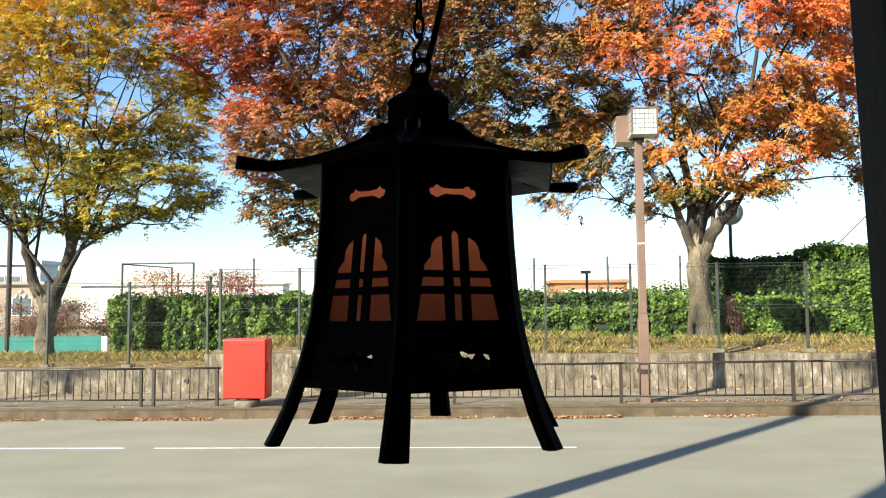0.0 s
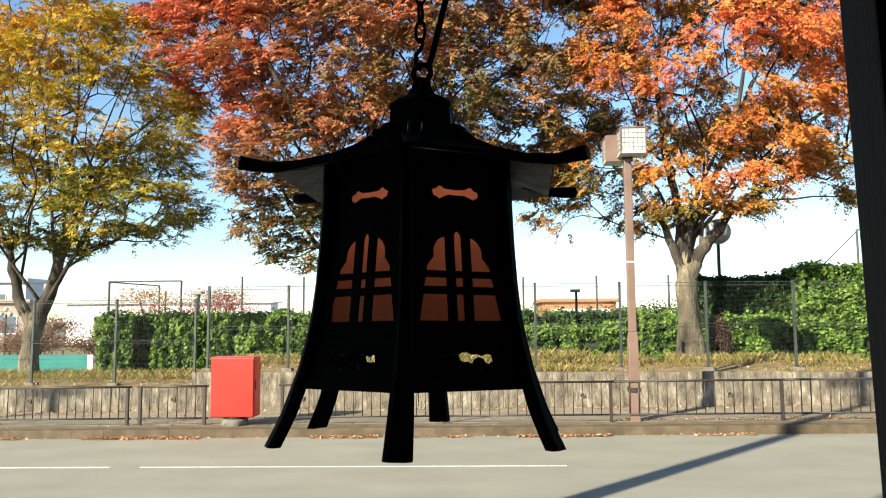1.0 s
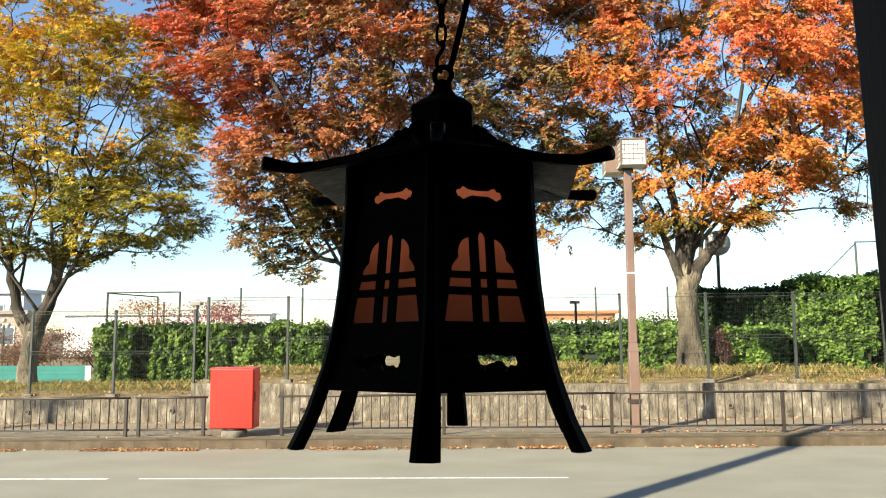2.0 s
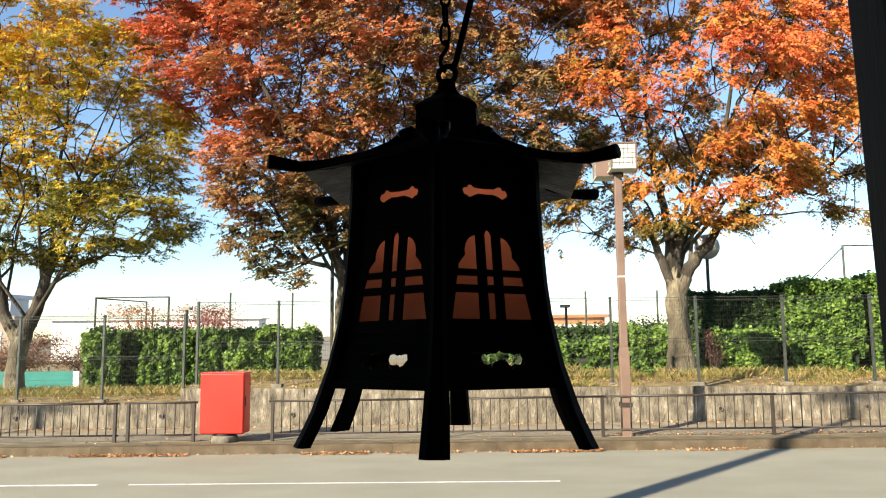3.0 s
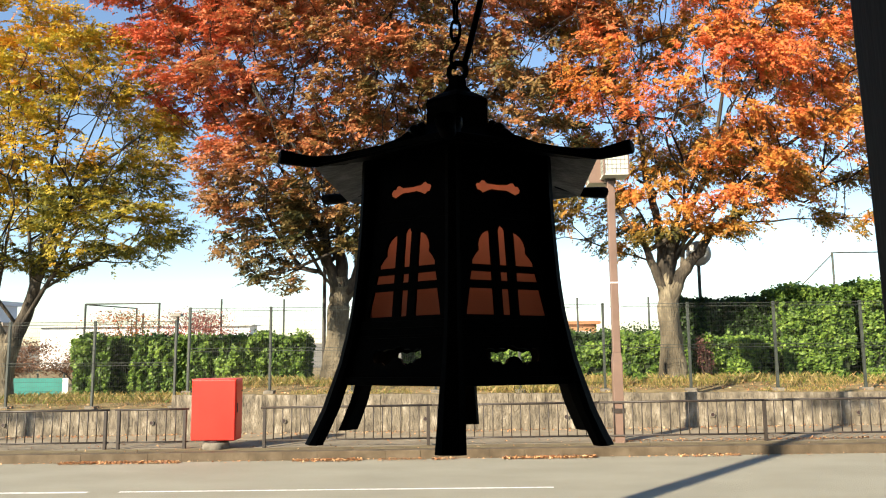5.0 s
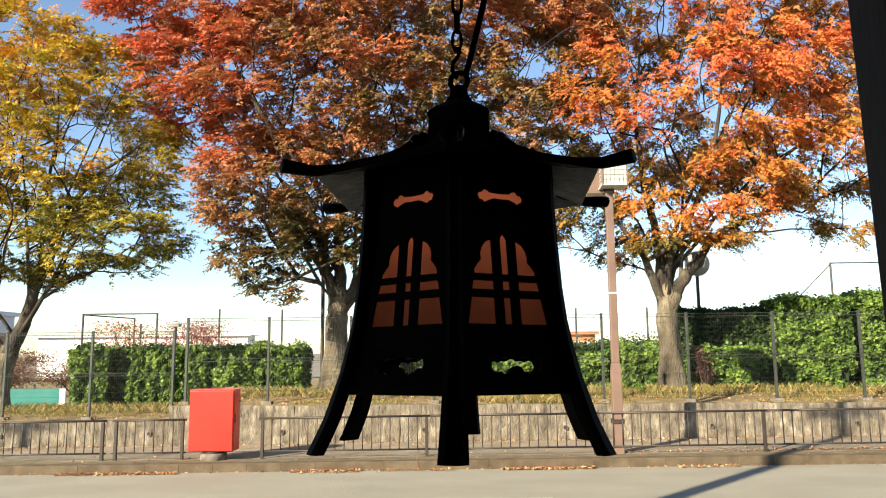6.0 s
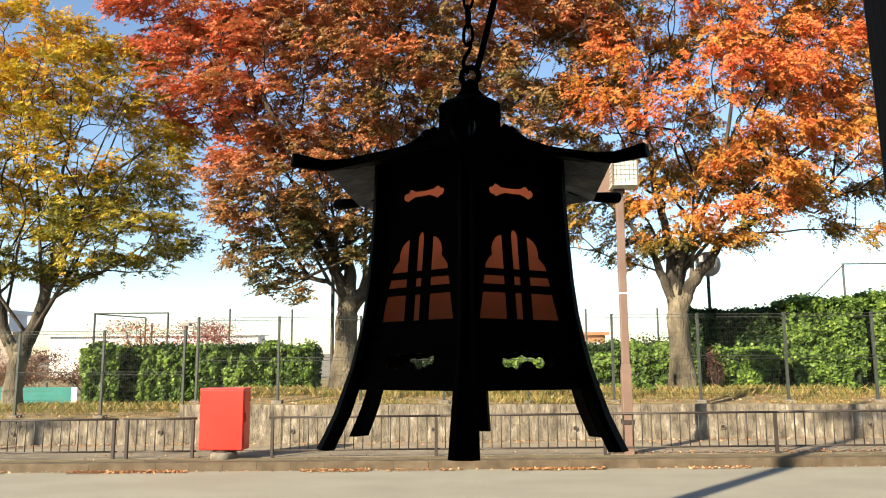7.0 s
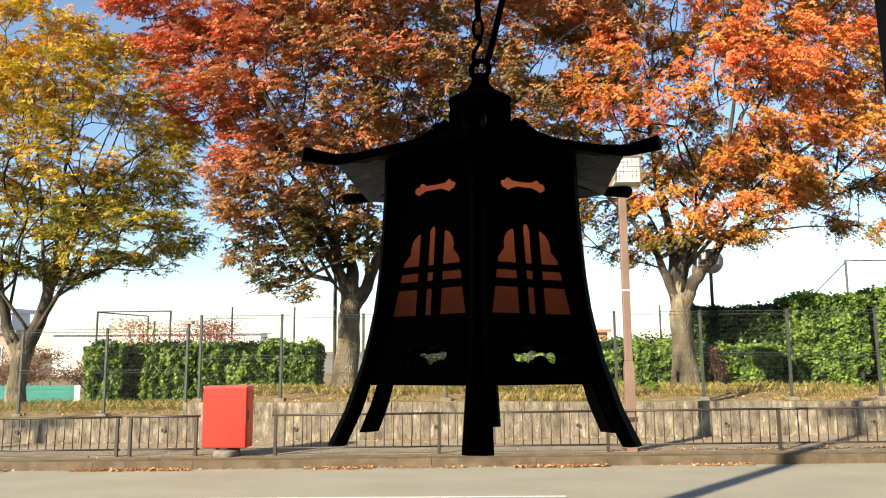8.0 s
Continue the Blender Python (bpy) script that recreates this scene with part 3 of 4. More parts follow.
def lamp_post():
    zb = lift(2.74) + 0.146
    p = thing("street_lamp", "brown square street lamp with a gridded lantern head", "street lamp", (2.745, 13.1, zb))
    part("shaft", boxes((-0.068, 0.068, -0.068, 0.068, 1.6, 4.78), bevel=0.012), M_POLE, p)
    bm = bmesh.new()
    lo = [bm.verts.new((sx * 0.088, sy * 0.088, 1.45)) for sx, sy in ((-1, -1), (1, -1), (1, 1), (-1, 1))]
    hi = [bm.verts.new((sx * 0.068, sy * 0.068, 1.6)) for sx, sy in ((-1, -1), (1, -1), (1, 1), (-1, 1))]
    loft(bm, [lo, hi])
    part("shoulder", bm, M_POLE, p)
    part("lower_shaft", boxes((-0.088, 0.088, -0.088, 0.088, -0.05, 1.45), bevel=0.012), M_POLE, p)
    part("band", boxes((-0.072, 0.072, -0.072, 0.072, 2.86, 2.885)), M_LINE, p, "white band")
    part("base_collar", boxes((-0.105, 0.105, -0.105, 0.105, 0.52, 0.60), bevel=0.008), M_RAIL, p)
    part("neck", boxes((-0.11, 0.10, -0.05, 0.05, 4.74, 4.86), bevel=0.01), M_RAIL, p)
    for name, cx, cy, tone in (("head", 0.06, -0.12, 0), ("head", -0.14, 0.32, 1)):
        z0, z1, h = 4.83 - 0.05 * tone, 5.295 - 0.05 * tone, 0.235
        hd = part(name, boxes((cx - h, cx + h, cy - h, cy + h, z1, z1 + 0.03), bevel=0.008), M_POLE, p)
        part("diffuser", boxes((cx - h + 0.02, cx + h - 0.02, cy - h + 0.02, cy + h - 0.02, z0 + 0.03, z1)), M_DIFF, hd, "white frosted pane")
        part("bottom_plate", boxes((cx - h, cx + h, cy - h, cy + h, z0, z0 + 0.03), bevel=0.006), M_DIFF, hd)
        for sx in (-1, 1):
            for sy in (-1, 1):
                x, y = cx + sx * (h - 0.01), cy + sy * (h - 0.01)
                part("corner_bar", boxes((x - 0.012, x + 0.012, y - 0.012, y + 0.012, z0, z1)), M_POLE, hd)
        for side in range(4):
            m = Matrix.Translation((cx, cy, 0)) @ Matrix.Rotation(side * math.pi / 2, 4, "Z")
            for i in range(1, 6):
                u = -h + 2 * h * i / 6
                bm = bmesh.new()
                box(bm, u - 0.003, u + 0.003, -h + 0.012, -h + 0.02, z0 + 0.03, z1, m=m)
                part("grid_bar", bm, M_GRID, hd)
            for i in range(1, 5):
                zz = z0 + 0.03 + (z1 - z0 - 0.03) * i / 5
                bm = bmesh.new()
                box(bm, -h, h, -h + 0.011, -h + 0.019, zz - 0.003, zz + 0.003, m=m)
                part("grid_bar", bm, M_GRID, hd)
        if tone:
            part("shade_panel", boxes((cx - h - 0.006, cx + h + 0.006, cy - h - 0.012, cy - h - 0.004, z0, z1)), M_POLE, hd)
    return p


lamp_post()


def mesh_panel(x0, x1, zb, zt, first):
    f = thing("mesh_fence", "grey green welded wire mesh fence panel", "fence", (0, 15.75, 0), group="mesh fence panels")
    posts = ([x0] if first else []) + [x1]
    for x in posts:
        part("post", boxes((x - 0.026, x + 0.026, -0.03, 0.03, zb - 0.1, zt + 0.02), bevel=0.006), M_MESH, f)
        part("footing", boxes((x - 0.11, x + 0.11, -0.11, 0.11, zb - 0.25, zb + 0.03), bevel=0.01), M_FOOT, f, "grey concrete footing")
    bm = bmesh.new()
    n = int((x1 - x0) / 0.05)
    for i in range(1, n):
        x = x0 + (x1 - x0) * i / n
        tube(bm, [(x, -0.034, zb + 0.04), (x, -0.034, zt)], 0.0015, 3, False)
    z = zb + 0.06
    while z < zt:
        tube(bm, [(x0, -0.04, z), (x1, -0.04, z)], 0.0022, 3, False)
        z += 0.1
    w = part("wire_mesh", bm, M_MESH, f)
    tagged(w, kind="stuff")
    for zz in (zt - 0.01, zt - 0.07, (zb + zt) / 2 + 0.03, (zb + zt) / 2 - 0.03):
        part("rail", tube(bmesh.new(), [(x0, -0.042, zz), (x1, -0.042, zz)], 0.006, 5), M_MESH, f)


xs = [-6.22 + 1.837 * i for i in range(10)]
for i, (a, b) in enumerate(zip(xs, xs[1:])):
    mesh_panel(a, b, 0.93, 2.79, i == 0)
xs = [-14.05, -12.2, -10.35, -8.38, -6.52]
for i, (a, b) in enumerate(zip(xs, xs[1:])):
    mesh_panel(a, b, 0.61, 2.51, i == 0)

mirror = thing("traffic_mirror", "round traffic mirror seen from behind on a dark pole", "traffic mirror", (6.35, 20.0, 0))
part("pole", tube(bmesh.new(), [(0, 0, 0.2), (0, 0, 4.5)], 0.045, 10), M_MESH, mirror, smooth=True)
part("disc", tube(bmesh.new(), [(0, -0.05, 4.35), (0, -0.09, 4.35), (0, -0.15, 4.35)], [0.33, 0.32, 0.2], 28), M_DISC, mirror, "grey metal back", True)
part("rim", torus(bmesh.new(), (0, -0.05, 4.35), 0.33, 0.018, (0, 1, 0), 32, 6), M_DISC, mirror, smooth=True)


# ---- trees ----
def inside(blobs, n, gen, gap, gate):
    """n points spread through a union of ellipsoids (x, y, z, rx, ry, rz), fuller towards the outside."""
    vol = np.array([b[3] * b[4] * b[5] for b in blobs])
    out = []
    tries = 0
    while len(out) < n and tries < n * 60:
        tries += 1
        b = blobs[gen.choice(len(blobs), p=vol / vol.sum())]
        v = gen.normal(0, 1, 3)
        v *= gen.uniform(0.25, 1) ** 0.5 / np.linalg.norm(v)
        p = np.array(b[:3]) + v * np.array(b[3:])
        if noise.noise((p[0] * 0.75, p[1] * 0.75, p[2] * 0.95 + 11)) < gate:
            continue
        if out and (np.linalg.norm((np.array(out) - p) * (1, 1, 1.5), axis=1) < gap).any():
            continue
        out.append(p)
    return np.array(out)


def tree(name, label, base, r0, trunk, limbs, blobs, n, per, leaf, material, toner, seed, size=0.095, flat=0.08, gate=-0.2, droop=0.35):
    gen = np.random.default_rng(seed)
    root = thing(name, label, "tree", base)
    o = np.array(base)
    # trunk with a flared foot
    bm = bmesh.new()
    pts = [Vector(p) - Vector(base) for p in trunk]
    fine, rad = [], []
    for i, (p, q) in enumerate(zip(pts, pts[1:])):
        for k in range(5):
            f = (i * 5 + k) / (5 * (len(pts) - 1))
            fine.append(p.lerp(q, k / 5))
            rad.append(r0 * (1 + 0.35 * math.exp(-f * 9) - 0.2 * f))
    fine.append(pts[-1])
    rad.append(r0 * 0.8)
    up = (pts[-1] - pts[-2]).normalized()
    for lift_by, share in ((0.1, 0.68), (0.2, 0.45), (0.27, 0.1)):
        fine.append(pts[-1] + up * lift_by)
        rad.append(r0 * share)
    tube(bm, fine, rad, 20, True, 0.28)
    stock = bm
    nodes, parent, fixed = [np.array(trunk[-1], float)], [-1], [r0 * 0.8]
    top, below = np.array(trunk[-1], float), np.array(trunk[-2], float)
    start = top + (below - top) * min(1.0, 0.6 / np.linalg.norm(top - below))
    high = sorted(blobs, key=lambda b: -b[2])
    limbs = list(limbs)
    main = len(limbs)
    for i in range(10):  # slim limbs that rise out of the main ones
        host = limbs[i % main][1]
        k = (i // main) % 2
        root_at, ahead = np.array(host[k], float), np.array(host[k + 1], float)
        b = high[i % max(2, len(high) - 1)]
        end = np.array(b[:3]) + gen.normal(0, 0.45, 3) * np.array(b[3:])
        mid = root_at + (end - root_at) * 0.5 + np.array((0, 0, 0.3)) + gen.normal(0, 0.15, 3)
        limbs.append((0.04 + 0.025 * gen.uniform(), [tuple(root_at), tuple(root_at + (mid - root_at) * 0.45 + gen.normal(0, 0.05, 3)), tuple(mid), tuple(end)]))
    spans = []
    for limb in limbs:
        prev = 0
        pr = limb[0]
        ctrl = ([start, top] if len(spans) < main else []) + [np.array(p, float) for p in limb[1]]
        if len(spans) >= main:
            prev = 1 + int(np.argmin(np.linalg.norm(np.array(nodes[1:]) - ctrl[0], axis=1)))
            ctrl = [np.array(nodes[prev])] + ctrl[1:]
        ctrl = [2 * ctrl[0] - ctrl[1]] + ctrl + [2 * ctrl[-1] - ctrl[-2]]
        spans.append(len(nodes))
        sweep = []
        segs = len(ctrl) - 3
        for i in range(segs):
            a, b, c, d = ctrl[i:i + 4]
            if i == 0 and len(spans) > main:
                sweep.append((b, pr * 1.05))
            for k in range(1, 5):
                f = k / 4
                w = 0.5 * (2 * b + (c - a) * f + (2 * a - 5 * b + 4 * c - d) * f * f + (3 * b - a - 3 * c + d) * f ** 3) + gen.normal(0, 0.018, 3) * (i > 0)
                s = (i + f) / segs
                r = max(pr * (1.05 - 0.9 * s), 0.012) + r0 * 0.5 * math.exp(-0.75 * (i + f)) * (pr > 0.08)
                if i == 0 and len(spans) <= main:
                    r *= 0.55 + 0.4 * f
                sweep.append((w, r))
                if i == 0 and len(spans) <= main:
                    continue
                nodes.append(w)
                parent.append(prev)
                prev = len(nodes) - 1
                fixed.append(r)
        if len(spans) <= main and pr > 0.08:  # the foot of a main limb grows out of the trunk
            tube(stock, [Vector(w - o) for w, r in sweep[:7]], [r for w, r in sweep[:7]], 14, True, 0.2)
            sweep = sweep[5:]
        bm = bmesh.new()
        tube(bm, [Vector(w - o) for w, r in sweep], [r for w, r in sweep], 10, True, 0.2)
        part("limb", bm, M_UPPER, root, smooth=True)
    body = part("trunk", stock, M_BARK, root, "grey brown furrowed bark", True)
    fuse = body.modifiers.new("fuse", "REMESH")
    fuse.mode, fuse.voxel_size, fuse.use_smooth_shade = "VOXEL", 0.03, True
    ease = body.modifiers.new("ease", "SMOOTH")
    ease.factor, ease.iterations = 0.5, 4
    limb_count = len(nodes)
    targets = inside(blobs, n, gen, 0.52 if gate > -0.3 else 0.47, gate)
    centre = np.array(trunk[-1], float)
    targets = targets[np.argsort(np.linalg.norm(targets - centre, axis=1))]
    tips = []
    for t in targets:
        arr = np.array(nodes)
        d = t - arr
        dist = np.linalg.norm(d, axis=1)
        cost = dist + 0.7 * np.maximum(0, -d[:, 2]) + 0.25 * np.linalg.norm(arr - centre, axis=1)
        cost[0] += 3
        j = int(np.argmin(cost))
        a = arr[j]
        steps = max(2, int(dist[j] / 0.35))
        prev = j
        for k in range(1, steps + 1):
            f = k / steps
            w = a + (t - a) * f
            w[2] += 0.07 * dist[j] * math.sin(math.pi * f) + gen.normal(0, 0.012)
            w[:2] += gen.normal(0, 0.016, 2)
            nodes.append(w)
            parent.append(prev)
            fixed.append(0.0)
            prev = len(nodes) - 1
        tips.append(prev)
    load = np.zeros(len(nodes))
    for t in tips:
        load[t] += 1
    for i in range(len(nodes) - 1, 0, -1):
        load[parent[i]] += load[i]
    rad = np.maximum(0.0046 * np.maximum(load, 0.6) ** 0.45, np.array(fixed))
    P = np.array(nodes)
    up_of = np.array(parent)
    for _ in range(3):  # ease the kinks out of the branches
        total_of, kids = np.zeros_like(P), np.zeros(len(P))
        np.add.at(total_of, up_of[1:], P[1:])
        np.add.at(kids, up_of[1:], 1)
        eased = 0.4 * P + 0.3 * P[up_of] + 0.3 * total_of / np.maximum(kids, 1)[:, None]
        loose = (kids > 0) & (np.arange(len(P)) >= limb_count)
        P = np.where(loose[:, None], eased, P)
    bm = bmesh.new()
    for i in range(limb_count, len(nodes)):
        p, q = Vector(P[parent[i]] - o), Vector(P[i] - o)
        ext = (q - p).normalized() * rad[i] * 0.4
        tube(bm, [p - ext, q + ext], [min(rad[parent[i]], rad[i] * 1.35), rad[i]], 5, False)
    tagged(part("branchwork", bm, M_TWIG, root, smooth=True), kind="stuff")
    # flat sprays of leaves along short twigs round the outer nodes
    P2 = P[limb_count:]
    L2 = load[limb_count:]
    pick = P2[L2 <= 4]
    wgt = 1.0 / np.maximum(L2[L2 <= 4], 1)
    m = 16
    count = n * per // m
    idx = gen.choice(len(pick), count, p=wgt / wgt.sum())
    foot = pick[idx] + gen.normal(0, 1, (count, 3)) * np.array((0.15, 0.15, flat))
    out = foot - np.array((centre[0], centre[1], 0)) * (1, 1, 0)
    out[:, 2] = 0
    out = out / (np.linalg.norm(out, axis=1)[:, None] + 0.01) + gen.normal(0, 0.75, (count, 3)) * (1, 1, 0.35)
    out[:, 2] -= droop * gen.uniform(0.3, 1.2, count)
    out /= np.linalg.norm(out, axis=1)[:, None]
    face = np.array((-0.28, -0.42 - 0.25 * droop, 1.0)) + gen.normal(0, 0.3, (count, 3))
    face -= out * (out * face).sum(1)[:, None]
    face /= np.linalg.norm(face, axis=1)[:, None]
    cross = np.cross(face, out)
    reach = gen.uniform(0.24, 0.46, count)
    along = (np.arange(m) + 0.5) / m
    hand = np.where(np.arange(m) % 2 == 0, 1.0, -1.0)

    def spread_out(v):
        return np.repeat(v, m, axis=0)
    f = np.tile(along, count)[:, None] + gen.normal(0, 0.04, (count * m, 1))
    h = np.tile(hand, count)[:, None]
    ln = size * gen.uniform(0.7, 1.25, (count * m, 1)) * (1.1 - 0.35 * f)
    axis = spread_out(out) * gen.uniform(0.45, 0.9, (count * m, 1)) + spread_out(cross) * h * gen.uniform(0.5, 1.0, (count * m, 1)) + gen.normal(0, 0.22, (count * m, 3)) + np.array((0, 0, -0.35 * droop))
    axis /= np.linalg.norm(axis, axis=1)[:, None]
    up = spread_out(face) + gen.normal(0, 0.42, (count * m, 3))
    up -= axis * (axis * up).sum(1)[:, None]
    up /= np.linalg.norm(up, axis=1)[:, None]
    wide = np.cross(up, axis)
    stem = spread_out(foot) + spread_out(out) * spread_out(reach[:, None]) * f
    stem[:, 2] -= 0.12 * droop * f[:, 0] ** 2
    stem = stem - o
    keel = up * ln * 0.1
    shape = np.stack([stem, stem + axis * ln * 0.45 + wide * ln * 0.27 + keel, stem + axis * ln, stem + axis * ln * 0.45 - wide * ln * 0.27 + keel], 1)
    patch = np.array([noise.noise((q[0] * 0.8 + seed, q[1] * 0.8, q[2] * 1.0)) + 0.7 * noise.noise((q[0] * 2.0, q[1] * 2.0 + seed, q[2] * 2.6)) for q in foot])
    tone = toner(foot) + 0.45 * patch + gen.normal(0, 0.09, count)
    me = quads("crown", shape, np.clip(spread_out(tone) + gen.normal(0, 0.03, count * m), 0, 1), material)
    tagged(part("crown", me, material, root, leaf), kind="stuff")
    return root


def lin(v, a, b):
    return np.clip((v - a) / (b - a), 0, 1)


Y = 18.0
tree("zelkova_tree", "forked zelkova with yellow and olive green autumn leaves", (-11.86, Y, 0.55), 0.25,
     [(-11.86, Y, 0.45), (-11.86, Y, 1.1), (-11.82, Y, 1.75)],
     [(0.13, [(-12.22, Y - 0.05, 2.7), (-12.42, Y - 0.1, 3.6), (-12.75, Y - 0.2, 4.6), (-13.4, Y - 0.2, 6.0), (-13.8, Y, 8.2)]),
      (0.19, [(-11.55, Y, 2.4), (-11.27, Y, 3.25), (-11.06, Y, 4.1), (-10.76, Y, 4.95), (-10.3, Y - 0.1, 5.8), (-9.5, Y - 0.3, 6.6), (-8.3, Y - 0.4, 7.4)]),
      (0.12, [(-11.55, Y, 2.4), (-11.27, Y, 3.25), (-11.06, Y, 4.1), (-10.85, Y, 4.95), (-10.92, Y - 0.2, 6.1), (-10.75, Y - 0.1, 7.6), (-10.9, Y, 9.3)]),
      (0.075, [(-11.55, Y, 2.4), (-11.27, Y, 3.25), (-11.06, Y - 0.1, 4.1), (-10.5, Y - 0.8, 4.9), (-9.4, Y - 1.3, 5.4), (-8.2, Y - 1.5, 5.6)])],
     [(-10.4, Y, 7.4, 2.9, 3.0, 2.8), (-9.2, Y - 0.6, 4.9, 2.0, 2.2, 1.1), (-12.6, Y, 5.2, 2.6, 2.4, 1.3), (-10.9, Y - 0.8, 4.4, 2.0, 1.8, 0.8), (-13.5, Y, 8.4, 2.6, 3.0, 2.2), (-10.6, Y + 0.5, 9.6, 2.0, 2.4, 1.2), (-12.3, Y, 10.0, 2.8, 2.6, 1.3)],
     900, 215, "yellow and olive green leaves", M_LEAF_LEFT,
     lambda p: 0.26 + 0.38 * lin(p[:, 2], 4.4, 8.4) + 0.2 * lin(p[:, 0], -9.5, -12.5) * lin(p[:, 2], 6, 9), 11, 0.088, 0.05, -0.12, 0.15)
tree("zelkova_tree", "broad zelkova with russet and dark green autumn leaves", (-3.36, Y, 0.9), 0.33,
     [(-3.36, Y, 0.8), (-3.32, Y, 1.9), (-3.26, Y, 2.9)],
     [(0.15, [(-3.45, Y - 0.1, 3.75), (-3.75, Y - 0.2, 4.3), (-4.2, Y - 0.4, 5.0), (-5.0, Y - 0.6, 5.8), (-6.0, Y - 0.6, 6.5), (-7.0, Y - 0.5, 7.4)]),
      (0.17, [(-3.22, Y, 3.9), (-3.25, Y, 4.8), (-2.9, Y - 0.3, 6.7), (-2.2, Y - 0.6, 8.9), (-1.9, Y, 10.9)]),
      (0.16, [(-2.85, Y, 3.6), (-2.5, Y, 4.5), (-1.8, Y - 0.2, 5.8), (-0.4, Y - 0.3, 7.4), (1.2, Y, 8.8)]),
      (0.13, [(-3.5, Y - 0.2, 4.0), (-4.0, Y - 0.5, 5.9), (-5.4, Y - 0.8, 8.5), (-6.4, Y - 0.6, 10.4)]),
      (0.05, [(-3.6, Y - 0.5, 3.7), (-4.2, Y - 1.0, 3.75), (-5.2, Y - 1.3, 3.5)])],
     [(-4.7, Y - 0.3, 6.2, 1.9, 2.6, 1.7), (-4.8, Y - 0.3, 4.5, 1.5, 1.4, 0.75), (-4.9, Y - 0.5, 4.7, 1.4, 1.2, 0.7), (-5.2, Y - 0.3, 5.4, 1.3, 1.2, 0.7), (-4.5, Y - 1.0, 3.45, 0.85, 0.6, 0.3), (-4.5, Y - 1.0, 3.45, 0.85, 0.6, 0.3), (-4.4, Y - 0.6, 3.95, 0.8, 0.8, 0.3), (-4.2, Y - 0.6, 5.2, 1.4, 1.4, 1.0), (-3.4, Y - 1.0, 5.0, 1.2, 1.0, 0.9), (-3.2, Y - 1.2, 7.0, 2.2, 1.6, 1.6), (-5.7, Y - 0.3, 5.3, 0.8, 1.2, 0.7), (-1.2, Y - 0.4, 5.3, 1.4, 1.4, 0.8), (-3.6, Y, 8.8, 4.6, 3.3, 2.3), (-6.9, Y - 0.3, 9.2, 1.6, 2.0, 1.5), (-8.3, Y - 0.2, 10.9, 1.5, 2.0, 1.1), (0.3, Y, 7.4, 2.9, 2.8, 2.2), (0.3, Y, 5.8, 2.2, 2.0, 0.9), (-2.0, Y - 0.3, 10.4, 4.5, 2.8, 1.2), (-5.0, Y, 11.2, 4.6, 2.8, 1.4), (2.0, Y + 0.3, 9.8, 2.2, 2.4, 1.8)],
     1520, 205, "russet, red and dark green leaves", M_LEAF_MID,
     lambda p: 0.4 + 0.34 * lin(p[:, 0], -3.5, -7.5) * (0.1 + 0.9 * lin(p[:, 2], 5.0, 8.5)) - 0.2 * lin(p[:, 2], 6.2, 4.8) + 0.15 * lin(p[:, 2], 5, 9) - 0.28 * lin(p[:, 0], -3.0, 0.5) * lin(p[:, 2], 11, 7.5), 23, 0.106, 0.07, -0.42, 0.3)
tree("zelkova_tree", "zelkova with bright orange and red autumn leaves", (5.04, Y, 0.9), 0.31,
     [(5.04, Y, 0.8), (5.0, Y, 1.9), (4.96, Y, 2.85)],
     [(0.10, [(4.7, Y - 0.1, 3.6), (4.45, Y - 0.2, 4.2), (4.05, Y - 0.4, 4.7), (3.7, Y - 0.5, 5.15), (3.1, Y - 0.6, 5.8), (2.4, Y - 0.4, 7.0)]),
      (0.17, [(4.9, Y, 3.9), (4.84, Y, 4.5), (4.74, Y, 5.2), (4.5, Y - 0.1, 6.3), (4.4, Y, 7.9), (4.6, Y, 9.6)]),
      (0.09, [(5.02, Y - 0.15, 3.95), (5.12, Y - 0.3, 4.6), (5.2, Y - 0.35, 5.2), (4.95, Y - 0.4, 5.75), (4.6, Y - 0.6, 6.6)]),
      (0.14, [(5.3, Y - 0.1, 3.6), (5.72, Y - 0.2, 4.15), (6.15, Y - 0.3, 4.75), (6.95, Y - 0.3, 5.2), (7.65, Y - 0.3, 5.45), (8.6, Y - 0.2, 5.95), (9.7, Y, 6.9)]),
      (0.13, [(5.12, Y + 0.1, 3.9), (5.45, Y + 0.1, 4.9), (6.05, Y - 0.2, 6.2), (6.4, Y - 0.4, 7.8), (6.6, Y - 0.3, 9.3)])],
     [(5.9, Y, 8.3, 3.9, 3.2, 2.5), (8.9, Y, 6.9, 2.2, 2.4, 1.6), (2.8, Y - 0.3, 5.7, 1.5, 1.6, 1.0), (6.5, Y - 0.5, 5.9, 1.8, 2.0, 0.7), (1.9, Y, 4.5, 0.8, 0.9, 0.5), (9.3, Y, 5.1, 0.8, 0.9, 0.5), (4.0, Y + 0.2, 4.7, 1.1, 0.9, 0.7), (6.0, Y - 0.7, 5.1, 1.4, 1.0, 0.6), (9.5, Y, 9.0, 2.0, 2.6, 1.8), (6.0, Y, 10.9, 4.6, 2.8, 1.4), (10.5, Y, 10.8, 2.5, 2.6, 1.3)],
     1000, 235, "bright orange and red leaves", M_LEAF_RIGHT,
     lambda p: 0.08 + 0.38 * lin(p[:, 1], Y + 1.0, Y - 2.0) + 0.28 * lin(p[:, 2], 4.8, 7.5), 37, 0.092, 0.08, -0.14, 0.6)


